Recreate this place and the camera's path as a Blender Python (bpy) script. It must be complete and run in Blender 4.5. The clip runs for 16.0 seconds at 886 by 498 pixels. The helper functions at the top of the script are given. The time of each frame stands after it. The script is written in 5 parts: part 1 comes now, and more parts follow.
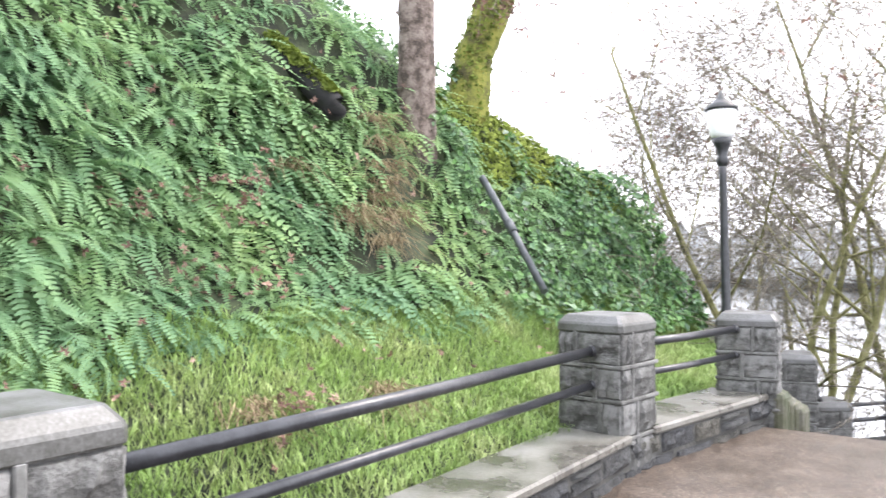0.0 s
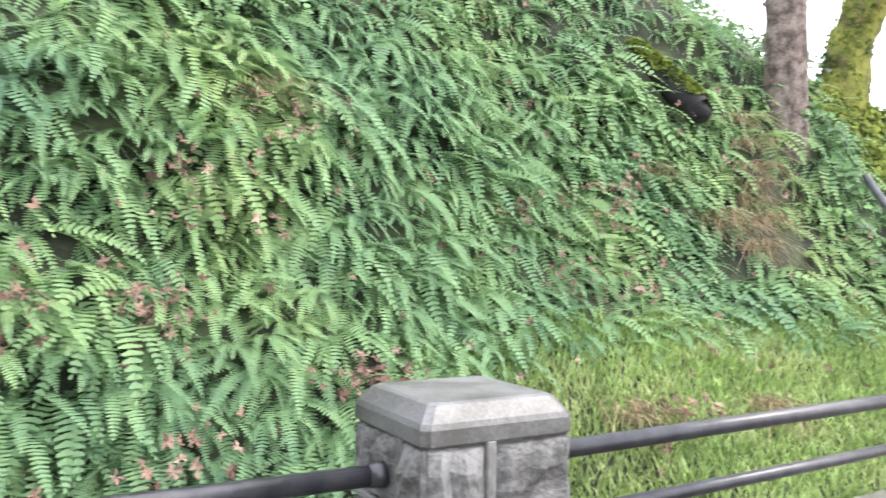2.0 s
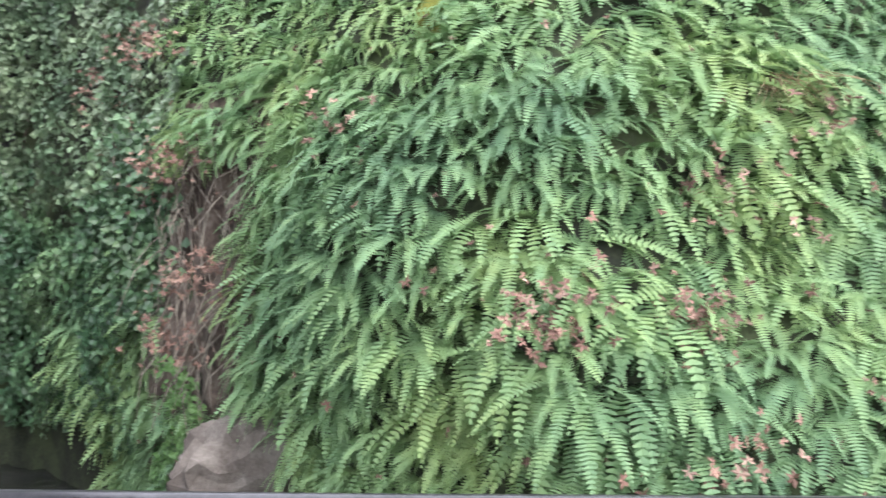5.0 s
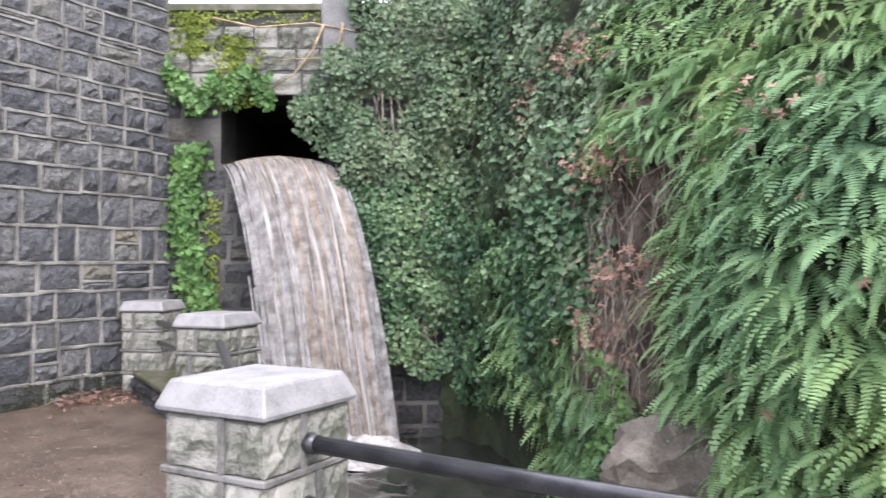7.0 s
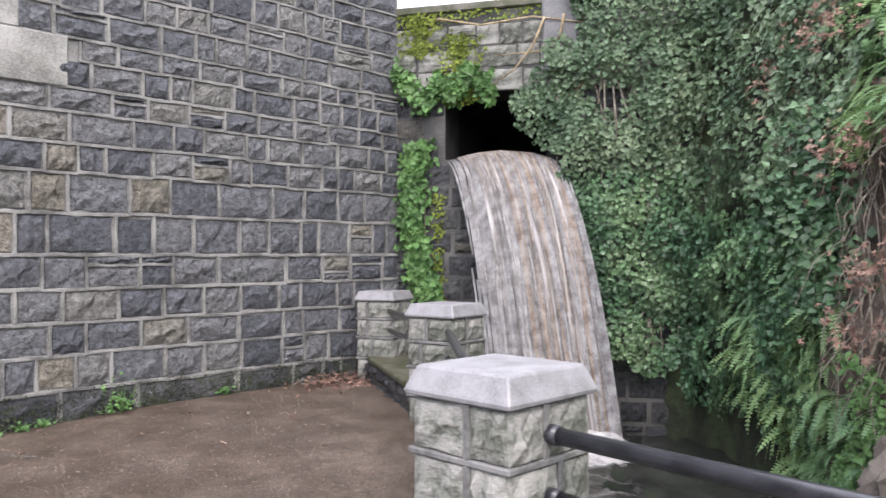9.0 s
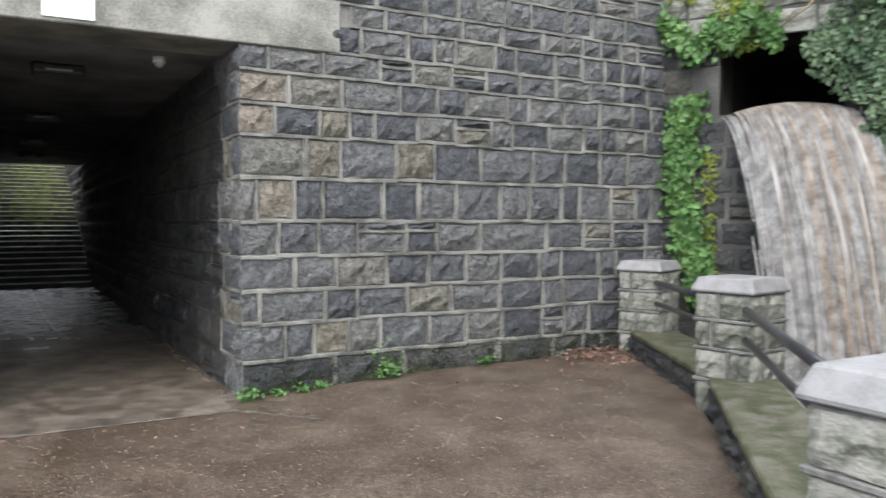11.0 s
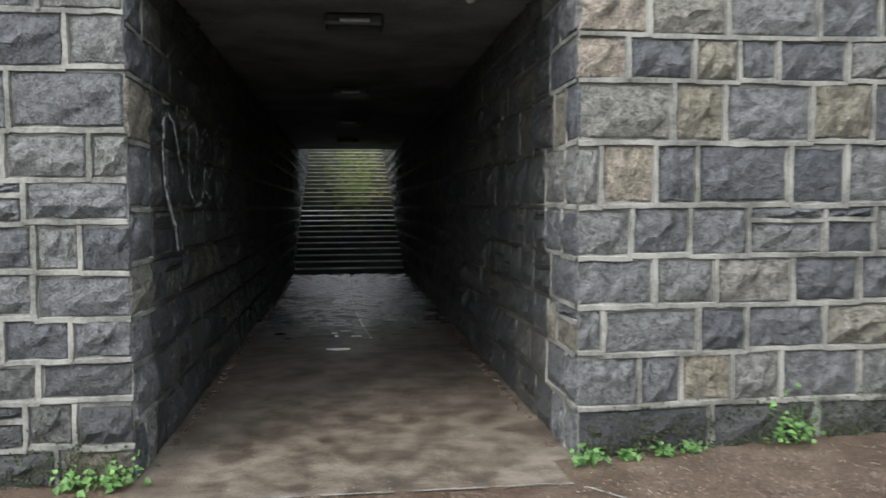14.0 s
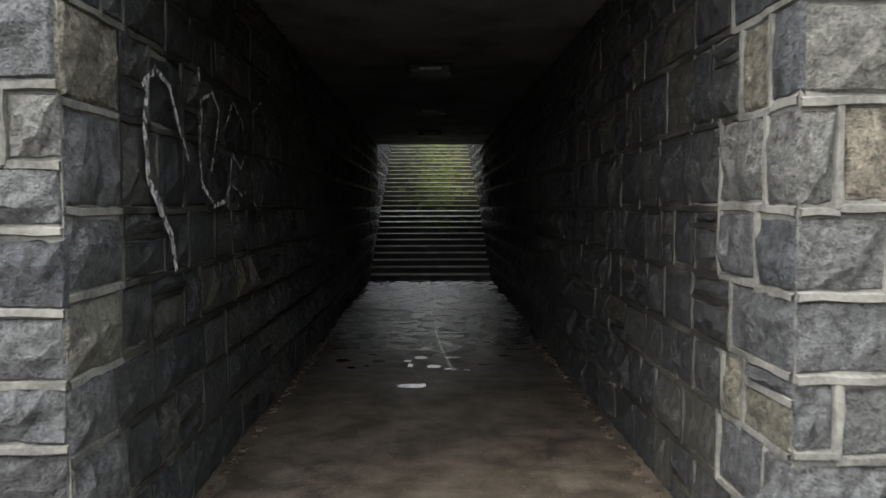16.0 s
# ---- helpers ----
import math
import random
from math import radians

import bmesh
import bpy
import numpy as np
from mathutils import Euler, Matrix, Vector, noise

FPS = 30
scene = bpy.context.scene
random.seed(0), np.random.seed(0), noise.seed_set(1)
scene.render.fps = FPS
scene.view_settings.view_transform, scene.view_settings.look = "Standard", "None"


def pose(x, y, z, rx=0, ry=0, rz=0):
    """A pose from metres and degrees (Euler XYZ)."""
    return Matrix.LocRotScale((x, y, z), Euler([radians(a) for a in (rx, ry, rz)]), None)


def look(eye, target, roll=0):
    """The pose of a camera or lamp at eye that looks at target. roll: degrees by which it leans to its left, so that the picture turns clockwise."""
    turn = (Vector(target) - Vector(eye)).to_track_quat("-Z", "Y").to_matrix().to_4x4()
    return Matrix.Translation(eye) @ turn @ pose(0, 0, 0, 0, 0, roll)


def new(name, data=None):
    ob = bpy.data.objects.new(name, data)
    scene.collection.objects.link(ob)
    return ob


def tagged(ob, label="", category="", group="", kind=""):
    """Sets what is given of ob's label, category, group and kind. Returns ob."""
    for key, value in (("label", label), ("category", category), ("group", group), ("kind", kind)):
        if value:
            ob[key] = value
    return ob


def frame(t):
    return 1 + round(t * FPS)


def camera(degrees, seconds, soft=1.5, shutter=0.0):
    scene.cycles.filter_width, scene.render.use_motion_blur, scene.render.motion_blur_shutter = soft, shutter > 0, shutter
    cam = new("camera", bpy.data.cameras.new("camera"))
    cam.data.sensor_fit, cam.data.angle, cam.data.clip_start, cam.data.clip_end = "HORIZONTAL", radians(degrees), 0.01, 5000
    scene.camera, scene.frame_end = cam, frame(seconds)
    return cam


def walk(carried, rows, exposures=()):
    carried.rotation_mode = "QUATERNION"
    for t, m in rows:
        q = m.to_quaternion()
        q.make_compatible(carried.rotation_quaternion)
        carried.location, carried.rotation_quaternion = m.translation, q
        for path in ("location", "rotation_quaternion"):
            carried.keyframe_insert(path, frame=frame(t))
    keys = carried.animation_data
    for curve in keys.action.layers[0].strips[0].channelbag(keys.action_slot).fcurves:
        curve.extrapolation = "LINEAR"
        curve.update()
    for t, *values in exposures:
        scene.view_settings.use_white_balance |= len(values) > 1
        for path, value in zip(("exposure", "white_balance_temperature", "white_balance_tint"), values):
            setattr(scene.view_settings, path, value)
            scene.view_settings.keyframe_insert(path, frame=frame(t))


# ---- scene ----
cam = camera(59.26, 16.0, shutter=0.4)
PATH = [
    (0, look((-0.596, -9.147, 1.528), (0.574, -10.769, 1.551), -0.28)),
    (0.5, look((-0.580, -9.107, 1.535), (0.724, -10.623, 1.560), -0.07)),
    (1, look((-0.536, -9.036, 1.542), (0.912, -10.415, 1.568), 0.19)),
    (1.5, look((-0.488, -8.938, 1.538), (1.115, -10.135, 1.567), 0.44)),
    (2, look((-0.450, -8.835, 1.531), (1.272, -9.851, 1.564), 0.45)),
    (2.5, look((-0.427, -8.737, 1.527), (1.383, -9.587, 1.566), 0.48)),
    (3, look((-0.409, -8.656, 1.511), (1.463, -9.356, 1.562), 0.46)),
    (3.2, look((-0.402, -8.629, 1.512), (1.490, -9.274, 1.564), 0.45)),
    (5.3, look((-0.397, -8.168, 1.585), (1.599, -8.051, 1.609), -0.54)),
    (5.5, look((-0.383, -8.168, 1.589), (1.605, -7.948, 1.613), -0.51)),
    (6, look((-0.368, -8.169, 1.595), (1.569, -7.670, 1.621), -0.46)),
    (6.5, look((-0.355, -8.171, 1.602), (1.485, -7.387, 1.624), -0.41)),
    (7, look((-0.367, -8.107, 1.565), (1.376, -7.126, 1.597), -0.34)),
    (7.5, look((-0.363, -8.102, 1.563), (1.286, -6.970, 1.595), -0.35)),
    (8, look((-0.373, -8.082, 1.560), (1.191, -6.837, 1.594), -0.33)),
    (8.5, look((-0.389, -8.068, 1.554), (1.095, -6.728, 1.587), -0.32)),
    (10.8, look((-0.523, -7.353, 1.567), (0.533, -5.656, 1.501), 0.07)),
    (11, look((-0.488, -7.257, 1.567), (0.486, -5.511, 1.498), -0.03)),
    (11.5, look((-0.422, -6.959, 1.570), (0.364, -5.122, 1.486), -0.03)),
    (12, look((-0.364, -6.607, 1.592), (0.344, -4.739, 1.495), -0.16)),
    (12.5, look((-0.250, -6.225, 1.584), (0.372, -4.327, 1.482), -0.33)),
    (13, look((-0.153, -5.806, 1.574), (0.309, -3.863, 1.472), -0.34)),
    (13.5, look((-0.135, -5.363, 1.585), (0.247, -3.403, 1.479), -0.16)),
    (14, look((-0.106, -4.914, 1.583), (0.144, -2.933, 1.473), -0.34)),
    (14.5, look((-0.085, -4.439, 1.593), (0.015, -2.445, 1.474), -0.56)),
    (15, look((-0.073, -3.939, 1.597), (-0.008, -1.944, 1.470), -0.55)),
    (15.5, look((-0.029, -3.474, 1.602), (0.022, -1.478, 1.483), -0.49)),
    (16, look((-0.015, -2.973, 1.588), (0.019, -0.976, 1.479), -0.16)),
]
EXPOSURES = [(0, 2.1, 6600, 16), (3.2, 2.14, 6600, 16), (5.5, 2.2, 6500, 20), (7, 2.08, 6500, 21), (8.5, 1.85, 6500, 22), (11, 1.68, 6550, 12), (13, 1.75, 6600, 10), (15, 1.8, 6700, 10), (16, 1.78, 6900, 10)]
walk(cam, PATH, EXPOSURES)

# ---- light: an overcast sky ----
world = bpy.data.worlds.new("sky")
scene.world = world
world.use_nodes = True
wn = world.node_tree
wn.nodes.clear()
sky = wn.nodes.new("ShaderNodeTexSky")
sky.sky_type = 'NISHITA'
sky.sun_disc = False
sky.sun_elevation, sky.sun_rotation = radians(48), radians(200)
sky.air_density, sky.dust_density, sky.ozone_density = 1.0, 6.0, 1.0
cloud = wn.nodes.new("ShaderNodeMixRGB")
cloud.inputs[0].default_value = 0.85
cloud.inputs[2].default_value = (8.8, 9.4, 10.1, 1)
back = wn.nodes.new("ShaderNodeBackground")
back.inputs[1].default_value = 0.13
wout = wn.nodes.new("ShaderNodeOutputWorld")
wn.links.new(sky.outputs[0], cloud.inputs[1])
wn.links.new(cloud.outputs[0], back.inputs[0])
wn.links.new(back.outputs[0], wout.inputs[0])
sun_data = bpy.data.lights.new("sun", 'SUN')
sun_data.energy, sun_data.angle, sun_data.color = 0.9, radians(25), (1.0, 0.96, 0.9)
sun = new("sun", sun_data)
sun.matrix_world = look((-9, -17, 16), (0, -8, 0))


# ---- materials ----
def mat(name, colors, scale=6.0, rough=0.8, bump=0.3, fine=60.0, metal=0.0, spread=0.15, fine_bump=0.3, per_object=0.0, island=0.0, rough2=None, detail=6.0):
    """Two scales of noise over a ramp of colours, with relief; per_object and island vary the brightness piece by piece."""
    m = bpy.data.materials.new(name)
    m.use_nodes = True
    nt = m.node_tree
    nt.nodes.clear()
    N, L = nt.nodes.new, nt.links.new
    out, bsdf = N("ShaderNodeOutputMaterial"), N("ShaderNodeBsdfPrincipled")
    L(bsdf.outputs[0], out.inputs[0])
    tc = N("ShaderNodeTexCoord")
    big, small = N("ShaderNodeTexNoise"), N("ShaderNodeTexNoise")
    big.inputs["Scale"].default_value, big.inputs["Detail"].default_value = scale, detail
    small.inputs["Scale"].default_value, small.inputs["Detail"].default_value = fine, 4
    L(tc.outputs["Object"], big.inputs["Vector"])
    L(tc.outputs["Object"], small.inputs["Vector"])
    mix = N("ShaderNodeMath")
    mix.operation = 'MULTIPLY_ADD'
    mix.inputs[1].default_value = 0.45
    L(small.outputs[0], mix.inputs[0])
    sub = N("ShaderNodeMath")
    sub.operation = 'SUBTRACT'
    sub.inputs[1].default_value = 0.225
    L(big.outputs[0], sub.inputs[0])
    L(sub.outputs[0], mix.inputs[2])
    last = mix.outputs[0]
    if per_object or island:
        src = N("ShaderNodeObjectInfo") if per_object else N("ShaderNodeNewGeometry")
        add = N("ShaderNodeMath")
        add.operation = 'MULTIPLY_ADD'
        add.inputs[1].default_value = per_object or island
        L(src.outputs["Random" if per_object else "Random Per Island"], add.inputs[0])
        off = N("ShaderNodeMath")
        off.operation = 'SUBTRACT'
        off.inputs[1].default_value = (per_object or island) / 2
        L(last, off.inputs[0])
        L(off.outputs[0], add.inputs[2])
        last = add.outputs[0]
    ramp = N("ShaderNodeValToRGB")
    els = ramp.color_ramp.elements
    while len(els) < len(colors):
        els.new(0.5)
    for i, c in enumerate(colors):
        els[i].position = 0.5 + spread * (2 * i / max(1, len(colors) - 1) - 1)
        els[i].color = (*c, 1)
    L(last, ramp.inputs[0])
    L(ramp.outputs[0], bsdf.inputs["Base Color"])
    bsdf.inputs["Metallic"].default_value = metal
    if rough2 is None:
        bsdf.inputs["Roughness"].default_value = rough
    else:
        mr = N("ShaderNodeMapRange")
        mr.inputs["From Min"].default_value, mr.inputs["From Max"].default_value = 0.5 - spread, 0.5 + spread
        mr.inputs["To Min"].default_value, mr.inputs["To Max"].default_value = rough, rough2
        L(big.outputs[0], mr.inputs["Value"])
        L(mr.outputs[0], bsdf.inputs["Roughness"])
    b = N("ShaderNodeBump")
    b.inputs["Strength"].default_value, b.inputs["Distance"].default_value = bump, 0.02
    L(big.outputs[0], b.inputs["Height"])
    b2 = N("ShaderNodeBump")
    b2.inputs["Strength"].default_value, b2.inputs["Distance"].default_value = fine_bump, 0.006
    L(small.outputs[0], b2.inputs["Height"])
    L(b.outputs[0], b2.inputs["Normal"])
    L(b2.outputs[0], bsdf.inputs["Normal"])
    return m


def gaps(m, lo, hi, least, scale=None):
    """Lets the surface thin out along its fine noise, between two heights of it."""
    nt = m.node_tree
    small = [n for n in nt.nodes if n.type == 'TEX_NOISE'][1]
    bsdf = next(n for n in nt.nodes if n.type == 'BSDF_PRINCIPLED')
    if scale:
        small.inputs["Scale"].default_value = scale
    mr = nt.nodes.new("ShaderNodeMapRange")
    mr.inputs["From Min"].default_value, mr.inputs["From Max"].default_value = lo, hi
    mr.inputs["To Min"].default_value = least
    nt.links.new(small.outputs[0], mr.inputs["Value"])
    nt.links.new(mr.outputs[0], bsdf.inputs["Alpha"])
    return m


MORTAR = mat("mortar", [(0.075, 0.076, 0.07), (0.145, 0.146, 0.136), (0.215, 0.215, 0.2)], 3, 0.9, 0.5, 40)
# dark with the tunnel's shade painted in; the wet culvert and dwarf walls share it
DAMP_SHADE_MORTAR = mat("damp_shade_mortar", [(0.012, 0.012, 0.011), (0.028, 0.028, 0.025), (0.08, 0.078, 0.07)], 1.6, 0.6, 0.5, 40)
CONCRETE = mat("concrete", [(0.11, 0.112, 0.1), (0.2, 0.2, 0.18), (0.29, 0.29, 0.265)], 2, 0.85, 0.3, 50)
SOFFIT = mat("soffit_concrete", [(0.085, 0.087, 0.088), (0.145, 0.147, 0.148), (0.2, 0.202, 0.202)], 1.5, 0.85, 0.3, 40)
CAP = mat("cap_concrete", [(0.125, 0.125, 0.128), (0.18, 0.18, 0.185), (0.225, 0.225, 0.232)], 6, 0.55, 0.06, 90, fine_bump=0.12)
CAP_DARK = mat("weathered_cap", [(0.045, 0.045, 0.04), (0.08, 0.08, 0.076), (0.13, 0.13, 0.132)], 5, 0.45, 0.06, 90, fine_bump=0.15)
LEDGE = mat("wet_coping", [(0.06, 0.056, 0.05), (0.12, 0.115, 0.1), (0.17, 0.165, 0.15)], 3, 0.15, 0.3, 50, rough2=0.55)
MOSSY_LEDGE = mat("mossy_coping", [(0.03, 0.04, 0.014), (0.06, 0.06, 0.034), (0.1, 0.097, 0.078)], 6, 0.6, 0.4, 50)
RAIL = mat("black_paint", [(0.012, 0.013, 0.016), (0.03, 0.031, 0.036)], 12, 0.28, 0.15, 80, fine_bump=0.15)
SOIL = mat("earth", [(0.008, 0.01, 0.005), (0.02, 0.027, 0.012), (0.04, 0.055, 0.022)], 3, 0.95, 1.0, 30)
DIRT = mat("bare_earth", [(0.03, 0.022, 0.016), (0.075, 0.055, 0.042), (0.12, 0.1, 0.08)], 4, 0.95, 1.0, 30)
ROCK = mat("boulder_stone", [(0.06, 0.05, 0.041), (0.11, 0.095, 0.081), (0.165, 0.148, 0.13)], 5, 0.9, 1.0, 45, fine_bump=1.0, spread=0.2)
WATER = mat("pool_water", [(0.012, 0.014, 0.012), (0.03, 0.032, 0.028)], 3, 0.06, 0.9, 12)
LAKE = mat("lake_water", [(0.05, 0.055, 0.055), (0.08, 0.085, 0.085)], 0.5, 0.2, 0.5, 2)
# darkened so that the risers' shade is in the colour
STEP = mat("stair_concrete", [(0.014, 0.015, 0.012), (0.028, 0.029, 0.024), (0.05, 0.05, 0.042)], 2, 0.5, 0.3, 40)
STEP_MOSS = mat("mossy_stair", [(0.05, 0.085, 0.012), (0.09, 0.13, 0.03), (0.12, 0.14, 0.06)], 5, 0.9, 0.5, 60)
BLACK = mat("near_black", [(0.006, 0.006, 0.006), (0.014, 0.014, 0.014)], 5, 0.9)
BARK = mat("fir_bark", [(0.05, 0.038, 0.03), (0.13, 0.1, 0.085), (0.2, 0.165, 0.145)], 9, 0.95, 1.0, 40, fine_bump=1.0)
MOSS_BARK = mat("mossy_bark", [(0.05, 0.045, 0.015), (0.13, 0.14, 0.025), (0.2, 0.2, 0.04)], 4, 0.95, 1.0, 40, fine_bump=1.0)
TWIG = mat("twig_bark", [(0.08, 0.07, 0.055), (0.17, 0.15, 0.12), (0.25, 0.225, 0.175)], 6, 0.9, 0.3, 30)
LIMB = mat("pale_mossy_limb", [(0.1, 0.095, 0.04), (0.19, 0.19, 0.075), (0.26, 0.25, 0.12)], 5, 0.95, 0.6, 30)
FINE_TWIG = mat("fine_twig_bark", [(0.085, 0.074, 0.058), (0.15, 0.13, 0.1), (0.21, 0.185, 0.145)], 6, 0.9, 0.3, 30)
DRY = mat("dry_stalks", [(0.13, 0.09, 0.05), (0.25, 0.19, 0.11), (0.34, 0.28, 0.17)], 8, 0.9, 0.2, 30)
IRON = mat("lamp_iron", [(0.015, 0.016, 0.018), (0.03, 0.032, 0.036)], 12, 0.4, 0.2, 60)
GLASS = mat("frosted_glass", [(0.75, 0.76, 0.78), (0.85, 0.85, 0.86)], 5, 0.2, 0.0, 30, fine_bump=0.0)
WHITE = mat("white_plate", [(0.72, 0.72, 0.72), (0.82, 0.82, 0.82)], 8, 0.5, 0.05, 30, fine_bump=0.05)
PAINT = gaps(mat("chalky_paint", [(0.2, 0.2, 0.21), (0.45, 0.45, 0.47), (0.72, 0.72, 0.74)], 9, 0.9, 0.3, 26), 0.38, 0.56, 0.25)
# pale grey because distance haze is mixed into the base colour
FAR = mat("hazed_woods", [(0.24, 0.25, 0.25), (0.32, 0.33, 0.33), (0.38, 0.39, 0.39)], 0.2, 1.0, 0.2, 2)
PLASTIC = mat("dark_pipe", [(0.035, 0.04, 0.045), (0.07, 0.078, 0.085)], 6, 0.45, 0.1, 40)
LENS = mat("lamp_lens", [(0.3, 0.3, 0.3), (0.42, 0.42, 0.42)], 8, 0.15, 0.0, 40)


def leafy(name, colors, rough=0.45, through_light=0.25, scale=1.2, tints=0.5):
    """Leaves: colour by object, island and a slow drift, glossy above, letting light through."""
    m = mat(name, colors, scale, rough, 0.0, 7, per_object=tints * 0.4, spread=0.22, fine_bump=0.0)
    nt = m.node_tree
    bsdf = next(n for n in nt.nodes if n.type == 'BSDF_PRINCIPLED')
    out = next(n for n in nt.nodes if n.type == 'OUTPUT_MATERIAL')
    ramp = next(n for n in nt.nodes if n.type == 'VALTORGB')
    geo, hsv, mr = nt.nodes.new("ShaderNodeNewGeometry"), nt.nodes.new("ShaderNodeHueSaturation"), nt.nodes.new("ShaderNodeMapRange")
    mr.inputs["To Min"].default_value, mr.inputs["To Max"].default_value = 1 - tints, 1 + tints
    for n in nt.nodes:
        if n.type == 'TEX_NOISE':
            nt.links.new(geo.outputs["Position"], n.inputs["Vector"])
    bsdf.inputs["Specular IOR Level"].default_value = 0.3
    nt.links.new(geo.outputs["Random Per Island"], mr.inputs["Value"])
    nt.links.new(mr.outputs[0], hsv.inputs["Value"])
    nt.links.new(ramp.outputs[0], hsv.inputs["Color"])
    nt.links.new(hsv.outputs[0], bsdf.inputs["Base Color"])
    tr, mx = nt.nodes.new("ShaderNodeBsdfTranslucent"), nt.nodes.new("ShaderNodeMixShader")
    nt.links.new(hsv.outputs[0], tr.inputs[0])
    mx.inputs[0].default_value = through_light
    nt.links.new(bsdf.outputs[0], mx.inputs[1])
    nt.links.new(tr.outputs[0], mx.inputs[2])
    nt.links.new(mx.outputs[0], out.inputs[0])
    return m


FERN = leafy("fern_green", [(0.12, 0.225, 0.13), (0.175, 0.3, 0.155), (0.215, 0.34, 0.155), (0.28, 0.39, 0.16)], 0.7, 0.45, 0.75, 0.06)
IVY = leafy("ivy_dark", [(0.03, 0.072, 0.036), (0.062, 0.125, 0.06), (0.115, 0.185, 0.09)], 0.35, 0.1, 1.5, 0.45)
IVY_DULL = leafy("ivy_dull", [(0.045, 0.085, 0.045), (0.088, 0.142, 0.078), (0.15, 0.208, 0.118)], 0.45, 0.2, 1.5, 0.35)
IVY_LIGHT = leafy("ivy_light", [(0.05, 0.115, 0.035), (0.085, 0.18, 0.055), (0.125, 0.235, 0.075)], 0.5, 0.25, 1.5, 0.35)
MOSS = leafy("moss_yellow", [(0.075, 0.105, 0.018), (0.14, 0.185, 0.033), (0.2, 0.245, 0.052)], 0.95, 0.2, 3, 0.3)
DARK_MOSS = leafy("moss_dark", [(0.012, 0.018, 0.008), (0.028, 0.038, 0.016), (0.05, 0.06, 0.028)], 0.9, 0.1, 3, 0.3)
GRASS = leafy("grass_green", [(0.14, 0.235, 0.06), (0.24, 0.345, 0.11), (0.35, 0.41, 0.18)], 0.6, 0.3, 1.2, 0.4)
LITTER = leafy("fallen_leaf", [(0.085, 0.047, 0.036), (0.17, 0.102, 0.078), (0.29, 0.21, 0.165)], 0.8, 0.1, 3, 0.45)
BUDS = leafy("withered_leaf", [(0.15, 0.08, 0.065), (0.24, 0.15, 0.12)], 0.8, 0.2, 3, 0.4)


def stone_material(name, joined, tone_scale=1.0, tan=False):
    """Split-faced basalt; each block has its own shade, its own grain and pits."""
    m = bpy.data.materials.new(name)
    m.use_nodes = True
    nt = m.node_tree
    N, L = nt.nodes.new, nt.links.new
    bsdf = next(n for n in nt.nodes if n.type == 'BSDF_PRINCIPLED')
    geo = N("ShaderNodeNewGeometry")
    rnd = geo.outputs["Random Per Island"] if joined else N("ShaderNodeObjectInfo").outputs["Random"]
    shift = N("ShaderNodeMath")
    shift.operation = 'MULTIPLY'
    shift.inputs[1].default_value = 37.0
    L(rnd, shift.inputs[0])
    vec = N("ShaderNodeVectorMath")
    L(geo.outputs["Position"], vec.inputs[0])
    L(shift.outputs[0], vec.inputs[1])
    tone = N("ShaderNodeValToRGB")
    els = tone.color_ramp.elements
    if tan:
        shades = [(0.0, (0.125, 0.118, 0.092)), (0.5, (0.165, 0.152, 0.12)), (1.0, (0.21, 0.183, 0.15))]
    else:
        shades = [(0.0, (0.05, 0.056, 0.066)), (0.3, (0.078, 0.084, 0.094)), (0.6, (0.108, 0.114, 0.12)), (0.88, (0.14, 0.143, 0.138)), (0.95, (0.155, 0.15, 0.122)), (1.0, (0.17, 0.158, 0.125))]
    while len(els) < len(shades):
        els.new(0.5)
    for e, (p, c) in zip(els, shades):
        e.position, e.color = p, (*[v * tone_scale for v in c], 1)
    L(rnd, tone.inputs[0])
    big, small = N("ShaderNodeTexNoise"), N("ShaderNodeTexNoise")
    big.inputs["Scale"].default_value, big.inputs["Detail"].default_value = 20, 6
    big.inputs["Roughness"].default_value, big.inputs["Distortion"].default_value = 0.62, 0.3
    small.inputs["Scale"].default_value, small.inputs["Detail"].default_value = 75, 4
    small.inputs["Roughness"].default_value = 0.68
    L(vec.outputs[0], big.inputs["Vector"])
    L(vec.outputs[0], small.inputs["Vector"])
    both = N("ShaderNodeMath")
    both.operation = 'MULTIPLY_ADD'
    both.inputs[1].default_value = 0.45
    half = N("ShaderNodeMath")
    half.operation = 'MULTIPLY'
    half.inputs[1].default_value = 0.55
    L(small.outputs[0], both.inputs[0])
    L(big.outputs[0], half.inputs[0])
    L(half.outputs[0], both.inputs[2])
    amount = N("ShaderNodeMapRange")
    amount.inputs["From Min"].default_value, amount.inputs["From Max"].default_value = 0.4, 0.6
    amount.inputs["To Min"].default_value, amount.inputs["To Max"].default_value = 0.4, 1.75
    L(both.outputs[0], amount.inputs["Value"])
    hsv = N("ShaderNodeHueSaturation")
    L(tone.outputs[0], hsv.inputs["Color"])
    L(amount.outputs[0], hsv.inputs["Value"])
    L(hsv.outputs[0], bsdf.inputs["Base Color"])
    bsdf.inputs["Roughness"].default_value = 0.62
    b = N("ShaderNodeBump")
    b.inputs["Strength"].default_value, b.inputs["Distance"].default_value = 1.0, 0.07
    L(big.outputs[0], b.inputs["Height"])
    b2 = N("ShaderNodeBump")
    b2.inputs["Strength"].default_value, b2.inputs["Distance"].default_value = 1.0, 0.016
    L(small.outputs[0], b2.inputs["Height"])
    L(b.outputs[0], b2.inputs["Normal"])
    L(b2.outputs[0], bsdf.inputs["Normal"])
    return m


